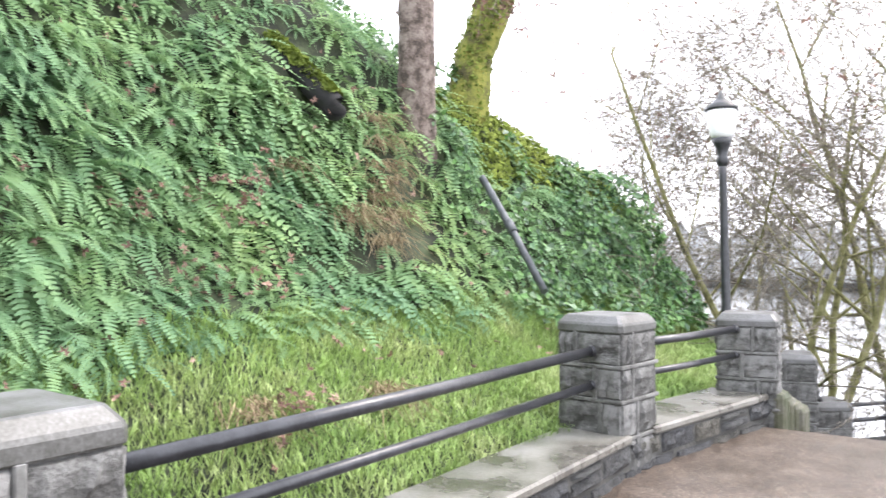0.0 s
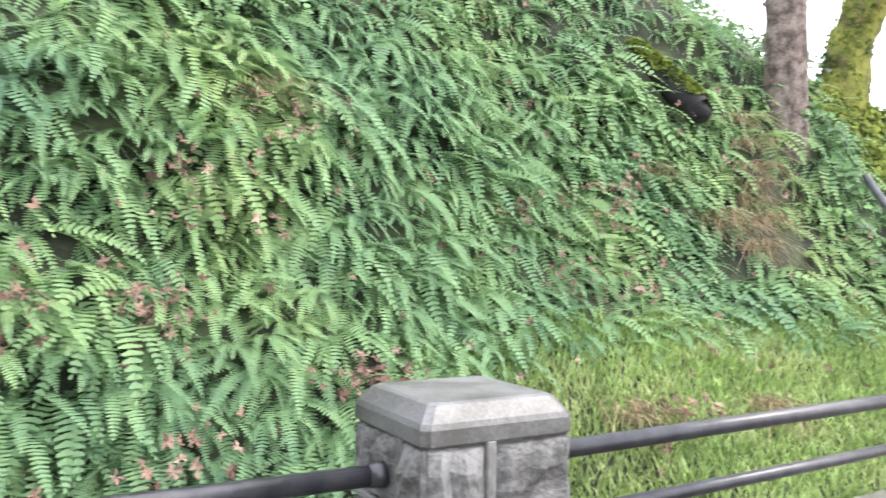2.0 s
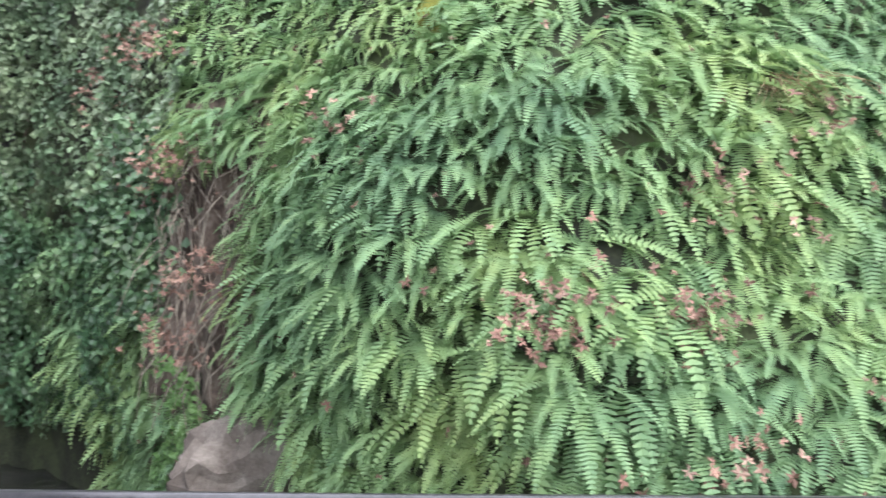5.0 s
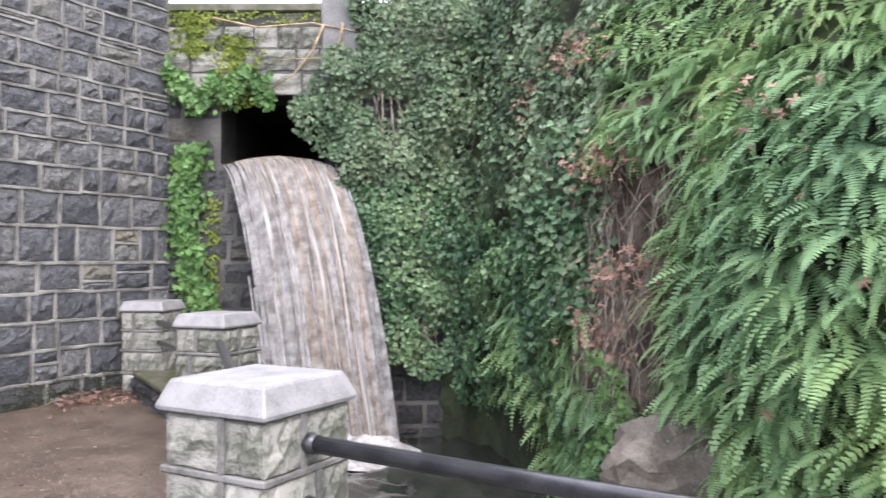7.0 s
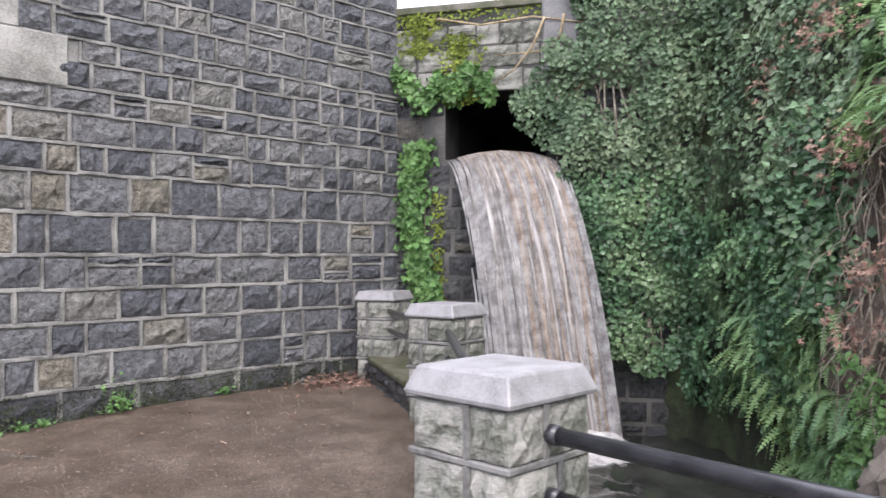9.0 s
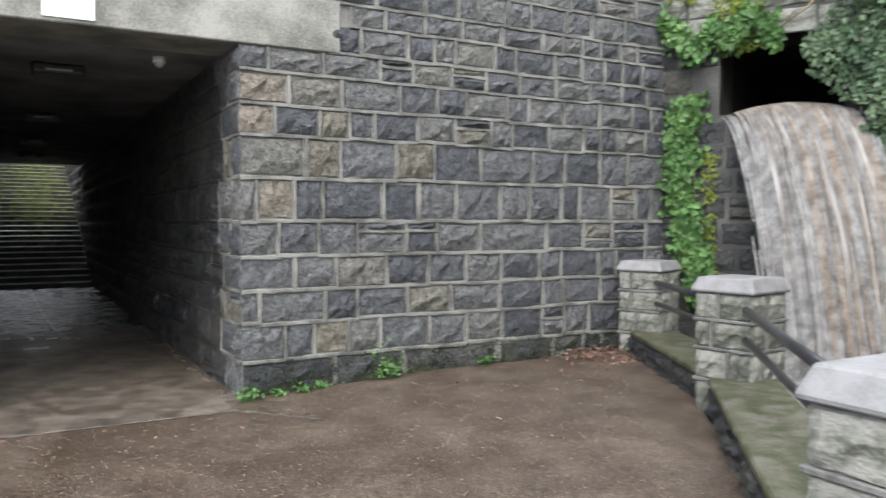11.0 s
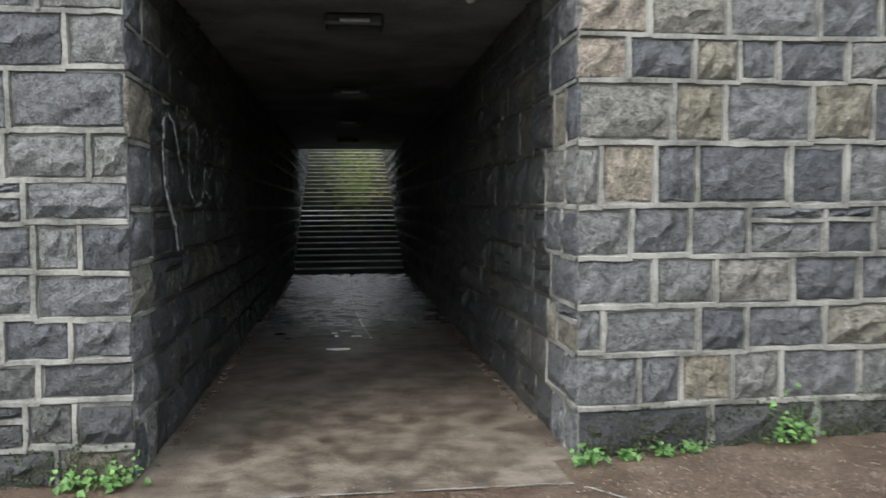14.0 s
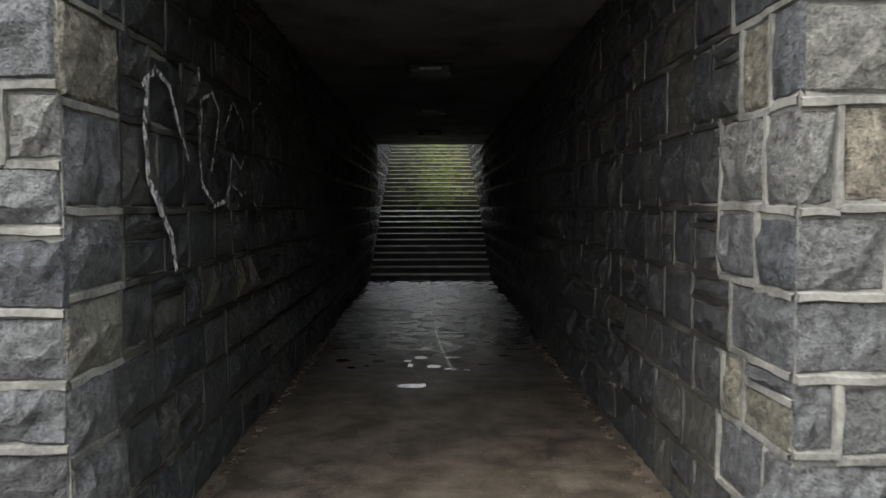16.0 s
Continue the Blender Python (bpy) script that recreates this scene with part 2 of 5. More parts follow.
STONE = stone_material("basalt", False, 0.95)
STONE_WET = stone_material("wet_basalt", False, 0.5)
# the next two carry the tunnel's shade in their colour; wet walls share them
STONE_DAMP_SHADE = stone_material("damp_shade_basalt", False, 0.38)
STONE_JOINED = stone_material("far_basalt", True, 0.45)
TAN = stone_material("tan_stone", False, 1.0, True)
GREY_STONE = mat("grey_granite", [(0.05, 0.05, 0.047), (0.1, 0.1, 0.096), (0.16, 0.16, 0.155)], 3, 0.8, 1.0, 16, per_object=0.25, fine_bump=1.0)
JOINT = mat("pillar_mortar", [(0.07, 0.07, 0.066), (0.115, 0.115, 0.11), (0.16, 0.16, 0.155)], 5, 0.85, 0.3, 40)
LICHEN_STONE = mat("lichened_granite", [(0.07, 0.075, 0.06), (0.14, 0.147, 0.125), (0.22, 0.22, 0.2)], 3, 0.8, 1.0, 16, per_object=0.25, fine_bump=1.0)


def speckled(name, colors, grit, rough, rough2, wet_scale, wet_shade_from=None, chip=(0.35, 1.8), stain=2.3, spread=0.15):
    """Worn paving: drifting stains, grit specks and wet, shiny places; shade can be painted in further along y."""
    m = mat(name, colors, stain, 0.6, 0.05, 70, fine_bump=1.0, detail=11, spread=spread)
    nt = m.node_tree
    N, L = nt.nodes.new, nt.links.new
    bsdf = next(n for n in nt.nodes if n.type == 'BSDF_PRINCIPLED')
    ramp = next(n for n in nt.nodes if n.type == 'VALTORGB')
    tc = next(n for n in nt.nodes if n.type == 'TEX_COORD')
    vor = N("ShaderNodeTexVoronoi")
    vor.inputs["Scale"].default_value = 42
    L(tc.outputs["Object"], vor.inputs["Vector"])
    cut = N("ShaderNodeMath")
    cut.operation = 'LESS_THAN'
    cut.inputs[1].default_value = 0.22
    L(vor.outputs["Distance"], cut.inputs[0])
    pick = N("ShaderNodeSeparateColor")
    L(vor.outputs["Color"], pick.inputs[0])
    some = N("ShaderNodeMath")
    some.operation = 'GREATER_THAN'
    some.inputs[1].default_value = 1 - grit
    L(pick.outputs[0], some.inputs[0])
    both = N("ShaderNodeMath")
    both.operation = 'MULTIPLY'
    L(cut.outputs[0], both.inputs[0])
    L(some.outputs[0], both.inputs[1])
    mx = N("ShaderNodeMixRGB")
    mx.inputs[2].default_value = (0.3, 0.26, 0.21, 1)
    chips = N("ShaderNodeTexVoronoi")
    chips.inputs["Scale"].default_value = 75
    L(tc.outputs["Object"], chips.inputs["Vector"])
    shade = N("ShaderNodeSeparateColor")
    L(chips.outputs["Color"], shade.inputs[0])
    rng = N("ShaderNodeMapRange")
    rng.inputs["To Min"].default_value, rng.inputs["To Max"].default_value = chip
    L(shade.outputs[0], rng.inputs["Value"])
    vary = N("ShaderNodeHueSaturation")
    L(rng.outputs[0], vary.inputs["Value"])
    L(ramp.outputs[0], vary.inputs["Color"])
    L(both.outputs[0], mx.inputs[0])
    L(vary.outputs[0], mx.inputs[1])
    L(mx.outputs[0], bsdf.inputs["Base Color"])
    wet = N("ShaderNodeTexNoise")
    wet.inputs["Scale"].default_value, wet.inputs["Detail"].default_value = wet_scale, 10
    L(tc.outputs["Object"], wet.inputs["Vector"])
    mr = N("ShaderNodeMapRange")
    mr.inputs["From Min"].default_value, mr.inputs["From Max"].default_value = 0.32, 0.68
    mr.inputs["To Min"].default_value, mr.inputs["To Max"].default_value = rough, rough2
    L(wet.outputs[0], mr.inputs["Value"])
    L(mr.outputs[0], bsdf.inputs["Roughness"])
    if wet_shade_from is not None:
        # past an uneven line: a wet film, with tunnel shade painted into the colour
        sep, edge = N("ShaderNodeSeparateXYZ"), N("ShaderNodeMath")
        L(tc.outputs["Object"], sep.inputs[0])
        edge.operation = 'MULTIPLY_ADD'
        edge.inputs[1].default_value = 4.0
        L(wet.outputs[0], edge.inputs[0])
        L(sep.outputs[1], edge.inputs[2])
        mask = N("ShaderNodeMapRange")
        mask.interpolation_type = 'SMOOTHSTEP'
        mask.inputs["From Min"].default_value, mask.inputs["From Max"].default_value = wet_shade_from, wet_shade_from + 5.0
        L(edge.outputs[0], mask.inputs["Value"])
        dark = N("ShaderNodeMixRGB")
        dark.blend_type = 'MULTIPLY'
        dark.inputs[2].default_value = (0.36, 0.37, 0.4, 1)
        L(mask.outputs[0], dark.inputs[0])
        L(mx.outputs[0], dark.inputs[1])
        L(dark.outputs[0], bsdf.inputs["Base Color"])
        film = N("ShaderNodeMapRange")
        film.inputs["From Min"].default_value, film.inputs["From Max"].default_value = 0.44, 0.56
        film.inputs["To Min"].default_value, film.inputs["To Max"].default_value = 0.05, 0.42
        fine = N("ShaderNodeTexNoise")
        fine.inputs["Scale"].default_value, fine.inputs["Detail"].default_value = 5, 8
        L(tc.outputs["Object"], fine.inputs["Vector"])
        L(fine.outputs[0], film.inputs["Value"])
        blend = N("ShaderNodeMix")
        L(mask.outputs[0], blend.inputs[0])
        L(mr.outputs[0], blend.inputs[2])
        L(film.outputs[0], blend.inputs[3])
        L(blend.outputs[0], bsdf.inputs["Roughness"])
    return m


GROUND = speckled("wet_asphalt", [(0.044, 0.031, 0.022), (0.06, 0.044, 0.033), (0.082, 0.063, 0.048)], 0.4, 0.28, 0.55, 1.6)
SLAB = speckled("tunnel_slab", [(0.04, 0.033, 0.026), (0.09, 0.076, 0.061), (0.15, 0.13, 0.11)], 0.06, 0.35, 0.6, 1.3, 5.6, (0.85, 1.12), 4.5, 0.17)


def fall_material(name, shift, cover):
    """White and silty water in long streaks that follow the fall and fray at its sides; cover: how closed the sheet is."""
    m = bpy.data.materials.new(name)
    m.use_nodes = True
    nt = m.node_tree
    N, L = nt.nodes.new, nt.links.new
    bsdf = next(n for n in nt.nodes if n.type == 'BSDF_PRINCIPLED')
    tc = N("ShaderNodeTexCoord")
    streaks = []
    for k, (sx, sy) in enumerate(((6, 1.3), (21, 2.8))):
        mp, nz = N("ShaderNodeMapping"), N("ShaderNodeTexNoise")
        mp.inputs["Scale"].default_value, mp.inputs["Location"].default_value = (sx, sy, 1), (shift + k, shift * 2, shift)
        nz.inputs["Scale"].default_value, nz.inputs["Detail"].default_value = 1.0, 5
        nz.inputs["Roughness"].default_value = 0.62
        L(tc.outputs["UV"], mp.inputs[0])
        L(mp.outputs[0], nz.inputs["Vector"])
        streaks.append(nz.outputs[0])
    mean = N("ShaderNodeMath")
    mean.operation = 'ADD'
    L(streaks[0], mean.inputs[0])
    L(streaks[1], mean.inputs[1])
    ramp = N("ShaderNodeValToRGB")
    els = ramp.color_ramp.elements
    tones = [(0.36, (0.05, 0.047, 0.045)), (0.44, (0.14, 0.12, 0.1)), (0.5, (0.245, 0.21, 0.175)), (0.57, (0.36, 0.345, 0.33)), (0.7, (0.48, 0.48, 0.48))]
    while len(els) < len(tones):
        els.new(0.5)
    for e, (p, c) in zip(els, tones):
        e.position, e.color = p, (*c, 1)
    half = N("ShaderNodeMath")
    half.operation = 'MULTIPLY'
    half.inputs[1].default_value = 0.5
    L(mean.outputs[0], half.inputs[0])
    L(half.outputs[0], ramp.inputs[0])
    L(ramp.outputs[0], bsdf.inputs["Base Color"])
    bsdf.inputs["Roughness"].default_value = 0.45
    sep = N("ShaderNodeSeparateXYZ")
    L(tc.outputs["UV"], sep.inputs[0])
    inner = N("ShaderNodeMath")
    inner.operation = 'SUBTRACT'
    inner.inputs[0].default_value = 1.0
    L(sep.outputs[0], inner.inputs[1])
    prod = N("ShaderNodeMath")
    prod.operation = 'MULTIPLY'
    L(sep.outputs[0], prod.inputs[0])
    L(inner.outputs[0], prod.inputs[1])
    side = N("ShaderNodeMapRange")
    side.inputs["From Min"].default_value, side.inputs["From Max"].default_value = 0.0, 0.15
    side.inputs["To Max"].default_value = cover
    L(prod.outputs[0], side.inputs["Value"])
    total = N("ShaderNodeMath")
    total.operation = 'ADD'
    L(side.outputs[0], total.inputs[0])
    L(streaks[1], total.inputs[1])
    alpha = N("ShaderNodeMapRange")
    alpha.inputs["From Min"].default_value, alpha.inputs["From Max"].default_value = 0.62, 0.86
    L(total.outputs[0], alpha.inputs["Value"])
    L(alpha.outputs[0], bsdf.inputs["Alpha"])
    b = N("ShaderNodeBump")
    b.inputs["Strength"].default_value, b.inputs["Distance"].default_value = 0.8, 0.06
    L(mean.outputs[0], b.inputs["Height"])
    L(b.outputs[0], bsdf.inputs["Normal"])
    return m


FALL = fall_material("falling_water", 0.0, 0.38)
SPRAY = fall_material("flying_water", 5.3, 0.16)
FOAM = mat("white_water", [(0.17, 0.168, 0.165), (0.28, 0.276, 0.272), (0.4, 0.4, 0.395)], 8, 0.5, 0.6, 40)
SILT = mat("silty_water", [(0.2, 0.155, 0.12), (0.32, 0.26, 0.21), (0.42, 0.37, 0.32)], 8, 0.4, 0.4, 40)


# ---- building helpers ----
def mesh_of(name, bm, *materials):
    me = bpy.data.meshes.new(name)
    bm.normal_update()
    bm.to_mesh(me)
    bm.free()
    for m in materials:
        me.materials.append(m)
    return me


def thing(name, label, category, m=None, group="", kind=""):
    ob = new(name)
    ob.empty_display_size = 0.1
    if m is not None:
        ob.matrix_world = m
    return tagged(ob, label, category, group, kind)


def part(name, bm, material, parent, label="", m=None):
    me = bm if isinstance(bm, bpy.types.Mesh) else mesh_of(name, bm, material)
    ob = new(name, me)
    ob.parent = parent
    if m is not None:
        ob.matrix_basis = m
    return tagged(ob, label)


def solid(name, bm, material, label, category="", kind="structure", m=None):
    ob = new(name, mesh_of(name, bm, material))
    if m is not None:
        ob.matrix_world = m
    return tagged(ob, label, category or name.split("_")[0], "", kind)


def box(x0, x1, y0, y1, z0, z1, bevel=0.0, bm=None, segments=1):
    bm = bm or bmesh.new()
    r = bmesh.ops.create_cube(bm, size=1, matrix=Matrix.Translation(((x0 + x1) / 2, (y0 + y1) / 2, (z0 + z1) / 2)) @ Matrix.Diagonal((x1 - x0, y1 - y0, z1 - z0, 1)))
    if bevel:
        edges = list({e for v in r["verts"] for e in v.link_edges})
        bmesh.ops.bevel(bm, geom=edges, offset=bevel, segments=segments, affect='EDGES', profile=0.5)
    return bm


def tube(points, radii, sides=8, bm=None, caps=True):
    """A round tube along points."""
    bm = bm or bmesh.new()
    pts = [Vector(p) for p in points]
    rings = []
    for i, p in enumerate(pts):
        d = (pts[min(i + 1, len(pts) - 1)] - pts[max(i - 1, 0)]).normalized()
        q = d.to_track_quat('Z', 'Y')
        r = radii[i] if isinstance(radii, (list, tuple)) else radii
        rings.append([bm.verts.new(p + q @ Vector((r * math.cos(2 * math.pi * k / sides), r * math.sin(2 * math.pi * k / sides), 0))) for k in range(sides)])
    for a, b in zip(rings, rings[1:]):
        for k in range(sides):
            bm.faces.new((a[k], a[(k + 1) % sides], b[(k + 1) % sides], b[k])).smooth = True
    if caps:
        bm.faces.new(rings[0][::-1])
        bm.faces.new(rings[-1])
    return bm


# ---- the lie of the land ----
def ease(v):
    v = max(0.0, min(1.0, v))
    return v * v * (3 - 2 * v)


def ground_z(x, y):
    return -0.1 + 0.1 * max(ease((x - 0.8) / 3.0), ease((-y - 2) / 8))


HILL = {  # along y: rising profiles of (z, x)
    -30: [(-3.4, 2.5), (-1.0, 4.0), (0.0, 6.0), (0.6, 9.0), (1.4, 14.0)],
    -24: [(-3.4, 2.4), (-1.6, 3.2), (-0.9, 4.0), (-0.3, 5.2), (0.0, 11.0)],
    -21.2: [(-1.8, 1.7), (-0.6, 2.9), (0.0, 3.4), (0.7, 3.9), (1.1, 4.8), (1.2, 8.5)],
    -19.8: [(-0.3, 1.6), (0.5, 2.9), (1.1, 3.4), (2.1, 3.8), (2.65, 4.25), (2.9, 6.0), (3.0, 8.5)],
    -18: [(0.1, 1.6), (0.5, 2.8), (1.0, 3.4), (2.0, 4.0), (3.2, 4.7), (3.65, 6.0), (3.8, 8.5)],
    -16.5: [(0.15, 1.8), (0.5, 2.8), (1.0, 3.45), (2.0, 4.15), (3.0, 4.75), (3.7, 5.2), (4.65, 6.3), (4.8, 9.0)],
    -15: [(0.2, 1.9), (0.5, 2.8), (1.0, 3.5), (2.0, 4.3), (3.0, 4.75), (4.0, 5.15), (5.0, 6.2), (5.5, 9.0)],
    -12.5: [(0.2, 2.1), (0.5, 2.8), (1.0, 3.6), (1.4, 4.1), (2.0, 4.5), (3.0, 4.9), (4.5, 5.9), (6.8, 7.5), (8.0, 9.5)],
    -10.5: [(-0.9, 2.7), (0.2, 3.1), (0.6, 3.4), (0.95, 3.65), (1.4, 3.9), (2.0, 4.2), (2.7, 4.5), (4.0, 5.3), (6.8, 7.5), (8.0, 9.5)],
    -9: [(-0.9, 3.3), (0.5, 3.5), (1.2, 3.6), (1.8, 3.95), (2.7, 4.25), (4.0, 5.2), (6.8, 7.4), (8.0, 9.5)],
    -8: [(-0.9, 4.2), (0.5, 4.3), (1.2, 4.15), (1.6, 4.25), (2.7, 4.6), (4.0, 5.4), (6.8, 7.4), (8.0, 9.5)],
    -6.5: [(-0.9, 5.9), (0.5, 5.9), (1.5, 6.0), (2.6, 6.1), (3.5, 6.6), (5.0, 7.3), (7.0, 8.6)],
    -5: [(-0.9, 7.3), (1.5, 7.35), (3.0, 7.5), (4.5, 7.9), (7.0, 9.4)],
    -3.6: [(-0.9, 8.4), (2.0, 8.5), (4.0, 8.7), (6.8, 9.8)],
    -1.0: [(-0.9, 9.0), (2.0, 9.2), (4.0, 9.6), (6.5, 11.0)],
}
HILL_Y = sorted(HILL)


def hill_profile(y, u):
    """z and x at the share u of one profile's length."""
    row = HILL[y]
    d = [0.0]
    for (z0, x0), (z1, x1) in zip(row, row[1:]):
        d.append(d[-1] + math.hypot(z1 - z0, x1 - x0))
    s = u * d[-1]
    for i in range(len(row) - 1):
        if s <= d[i + 1] or i == len(row) - 2:
            k = (s - d[i]) / (d[i + 1] - d[i])
            return row[i][0] + k * (row[i + 1][0] - row[i][0]), row[i][1] + k * (row[i + 1][1] - row[i][1])


def hill(y, u):
    """A point of the bank."""
    for a, b in zip(HILL_Y, HILL_Y[1:]):
        if y <= b or b == HILL_Y[-1]:
            k = ease((y - a) / (b - a)) * 0.5 + 0.5 * (y - a) / (b - a)
            (z0, x0), (z1, x1) = hill_profile(a, u), hill_profile(b, u)
            z, x = z0 + k * (z1 - z0), x0 + k * (x1 - x0)
            break
    n = noise.noise(Vector((y * 0.9, z * 0.9, 3))) * 0.16 + noise.noise(Vector((y * 2.7, z * 2.7, 9))) * 0.06
    fade = ease(u * 6)
    return Vector((x + n * fade, y, z + 0.3 * n * fade))


def grid(fn, nu, nv):
    bm = bmesh.new()
    vs = [[bm.verts.new(fn(i / nu, j / nv)) for j in range(nv + 1)] for i in range(nu + 1)]
    for i in range(nu):
        for j in range(nv):
            bm.faces.new((vs[i][j], vs[i + 1][j], vs[i + 1][j + 1], vs[i][j + 1])).smooth = True
    return bm


hill_ob = solid("ground_bank", grid(lambda a, b: hill(-30 + 29 * a, b), 190, 60), SOIL, "steep bank of dark earth under ferns", "bank")

# paved yard before the tunnel
def yard_point(a, b):
    x, y = -12 + 18.6 * a, -16.5 + 16.5 * b
    lim = 1.9 if y < -6 else 1.9 + (y + 6) * 0.78
    x = min(x, lim + 0.05 * a)
    return Vector((x, y, ground_z(x, y)))


solid("ground", grid(yard_point, 70, 90), GROUND, "wet brown-grey asphalt yard strewn with grit", "ground")


# ---- stone walls, block by block ----
def stone_variant(k):
    """A unit block of rough stone, proud towards -y, about 0.03 m deep."""
    rnd = random.Random(100 + k)
    us, vs = [0, 0.04, 0.22, 0.41, 0.59, 0.78, 0.96, 1], [0, 0.06, 0.35, 0.65, 0.94, 1]
    nu, nv = len(us) - 1, len(vs) - 1
    bm = bmesh.new()
    rows = []
    for i, u in enumerate(us):
        col = []
        for j, v in enumerate(vs):
            if i in (0, nu) or j in (0, nv):
                d, ju, jv = 0.012, rnd.uniform(-0.012, 0.012), rnd.uniform(-0.02, 0.02)
            elif i in (1, nu - 1) or j in (1, nv - 1):
                d, ju, jv = -rnd.uniform(0.002, 0.022), rnd.uniform(-0.015, 0.015), rnd.uniform(-0.02, 0.02)
            else:
                d, ju, jv = -rnd.uniform(0.006, 0.06), rnd.uniform(-0.06, 0.06), rnd.uniform(-0.09, 0.09)
            col.append(bm.verts.new((u + ju, d, v + jv)))
        rows.append(col)
    for i in range(nu):
        for j in range(nv):
            bm.faces.new((rows[i][j], rows[i + 1][j], rows[i + 1][j + 1], rows[i][j + 1]))
    return bm


def variant_meshes(name, material, count=10):
    return [mesh_of(name, stone_variant(k), material) for k in range(count)]


BLOCKS = variant_meshes("stone", STONE)
BLOCKS_DAMP_SHADE = variant_meshes("damp_shade_stone", STONE_DAMP_SHADE)
BLOCKS_WET = variant_meshes("wet_stone", STONE_WET)
BLOCKS_TAN = variant_meshes("tan_stone", TAN, 4)
BLOCKS_GREY = variant_meshes("grey_stone", GREY_STONE, 6)
BLOCKS_PALE = variant_meshes("pale_stone", LICHEN_STONE, 6)
JOINTS = [-0.12, 0.25, 0.60, 0.91, 1.24, 1.57, 1.99, 2.39, 2.68, 2.98, 3.22, 3.5, 3.72, 4.02, 4.28, 4.6, 4.85, 5.15, 5.5, 5.82, 6.2]


def ashlar(length, joints, seed, wide=(0.24, 0.58), free=None, cuts=None):
    """Rectangles (x, z, width, height) of a coursed wall; free(x, z) is true where no stone lies; cuts: the first upright joints of some courses."""
    rnd = random.Random(seed)
    out = []
    for n, (z0, z1) in enumerate(zip(joints, joints[1:])):
        x = 0.0
        given = list((cuts or {}).get(n, ()))
        while x < length - 0.02:
            known = bool(given)
            w = given.pop(0) - x if known else rnd.uniform(*wide)
            if length - x - w < 0.18:
                w = length - x
            dz = rnd.uniform(-0.012, 0.012)
            if not (free and free(x + w / 2, (z0 + z1) / 2)):
                if not known and rnd.random() < 0.13 and z1 - z0 > 0.3:
                    c = rnd.uniform(0.35, 0.65) * (z1 - z0)
                    out += [(x, z0, w, c), (x, z0 + c, w, z1 - z0 - c)]
                elif rnd.random() < 0.12 and w > 0.35 and x > 0.5:
                    c = rnd.uniform(0.25, 0.4) * (z1 - z0)
                    out += [(x, z0, w, z1 - z0 - c), (x, z0 + z1 - z0 - c, w, c)]
                else:
                    out.append((x, z0 + dz, w, z1 - z0))
            x += w
    return out


def pointing(wall, m, rects, seed, material, proud=0.026):
    """Raised ribbons of mortar along the foot and one side of each stone, joined."""
    rnd = random.Random(seed)
    verts, faces = [], []
    for x, z, w, h in rects:
        for a, b, across in (((x, z), (x + w, z), (0, 1)), ((x, z), (x, z + h), (1, 0)))[:1 if x < 0.01 else 2]:
            n = max(2, int(math.hypot(b[0] - a[0], b[1] - a[1]) / 0.09))
            o = len(verts)
            for i in range(n + 1):
                f = i / n
                cx, cz = a[0] + (b[0] - a[0]) * f + rnd.gauss(0, 0.0025), a[1] + (b[1] - a[1]) * f + rnd.gauss(0, 0.0025)
                hw, p = rnd.uniform(0.011, 0.016), proud + rnd.uniform(-0.006, 0.004)
                for sd, y in ((-1.5, 0.0), (-1, -p), (1, -p), (1.5, 0.0)):
                    verts.append(tuple(m @ Vector((cx + across[0] * sd * hw, y, cz + across[1] * sd * hw))))
            for i in range(n):
                for k in range(3):
                    q = o + 4 * i + k
                    faces.append((q, q + 4, q + 5, q + 1))
    me = bpy.data.meshes.new("pointing")
    me.from_pydata(verts, [], faces)
    me.materials.append(material)
    ob = new("pointing", me)
    ob.parent = wall
    return tagged(ob, "pale raised mortar ribbons", "", "", "stuff")


def lay(wall, m, rects, seed, meshes, tan=(), gap=0.03, length=0.0):
    """One stone object for each rectangle, on the wall's face."""
    rnd = random.Random(seed)
    ends = length or max(r[0] + r[2] for r in rects)
    for x, z, w, h in rects:
        me = rnd.choice(meshes)
        for tx0, tx1, tz0, tz1 in tan:
            if tx0 < x + w / 2 < tx1 and tz0 < z + h / 2 < tz1:
                me = rnd.choice(BLOCKS_TAN)
        g = gap * rnd.uniform(0.7, 1.5)
        if x < 0.01:
            x, w = x - 0.022, w + 0.022
        if abs(x + w - ends) < 0.01:
            w += 0.022
        ob = new("stone", me)
        ob.parent = wall
        flip = rnd.random() < 0.5
        k = Matrix.Translation((x + g / 2, 0, z + g / 2)) @ Matrix.Diagonal((w - g, rnd.uniform(0.6, 1.3), h - g, 1))
        if flip:
            k = Matrix.Translation((x + g / 2, 0, z + g / 2)) @ Matrix.Diagonal((w - g, rnd.uniform(0.6, 1.3), h - g, 1)) @ Matrix.Translation((1, 0, 1)) @ Matrix.Rotation(math.pi, 4, 'Y')
        ob.matrix_basis = m @ k


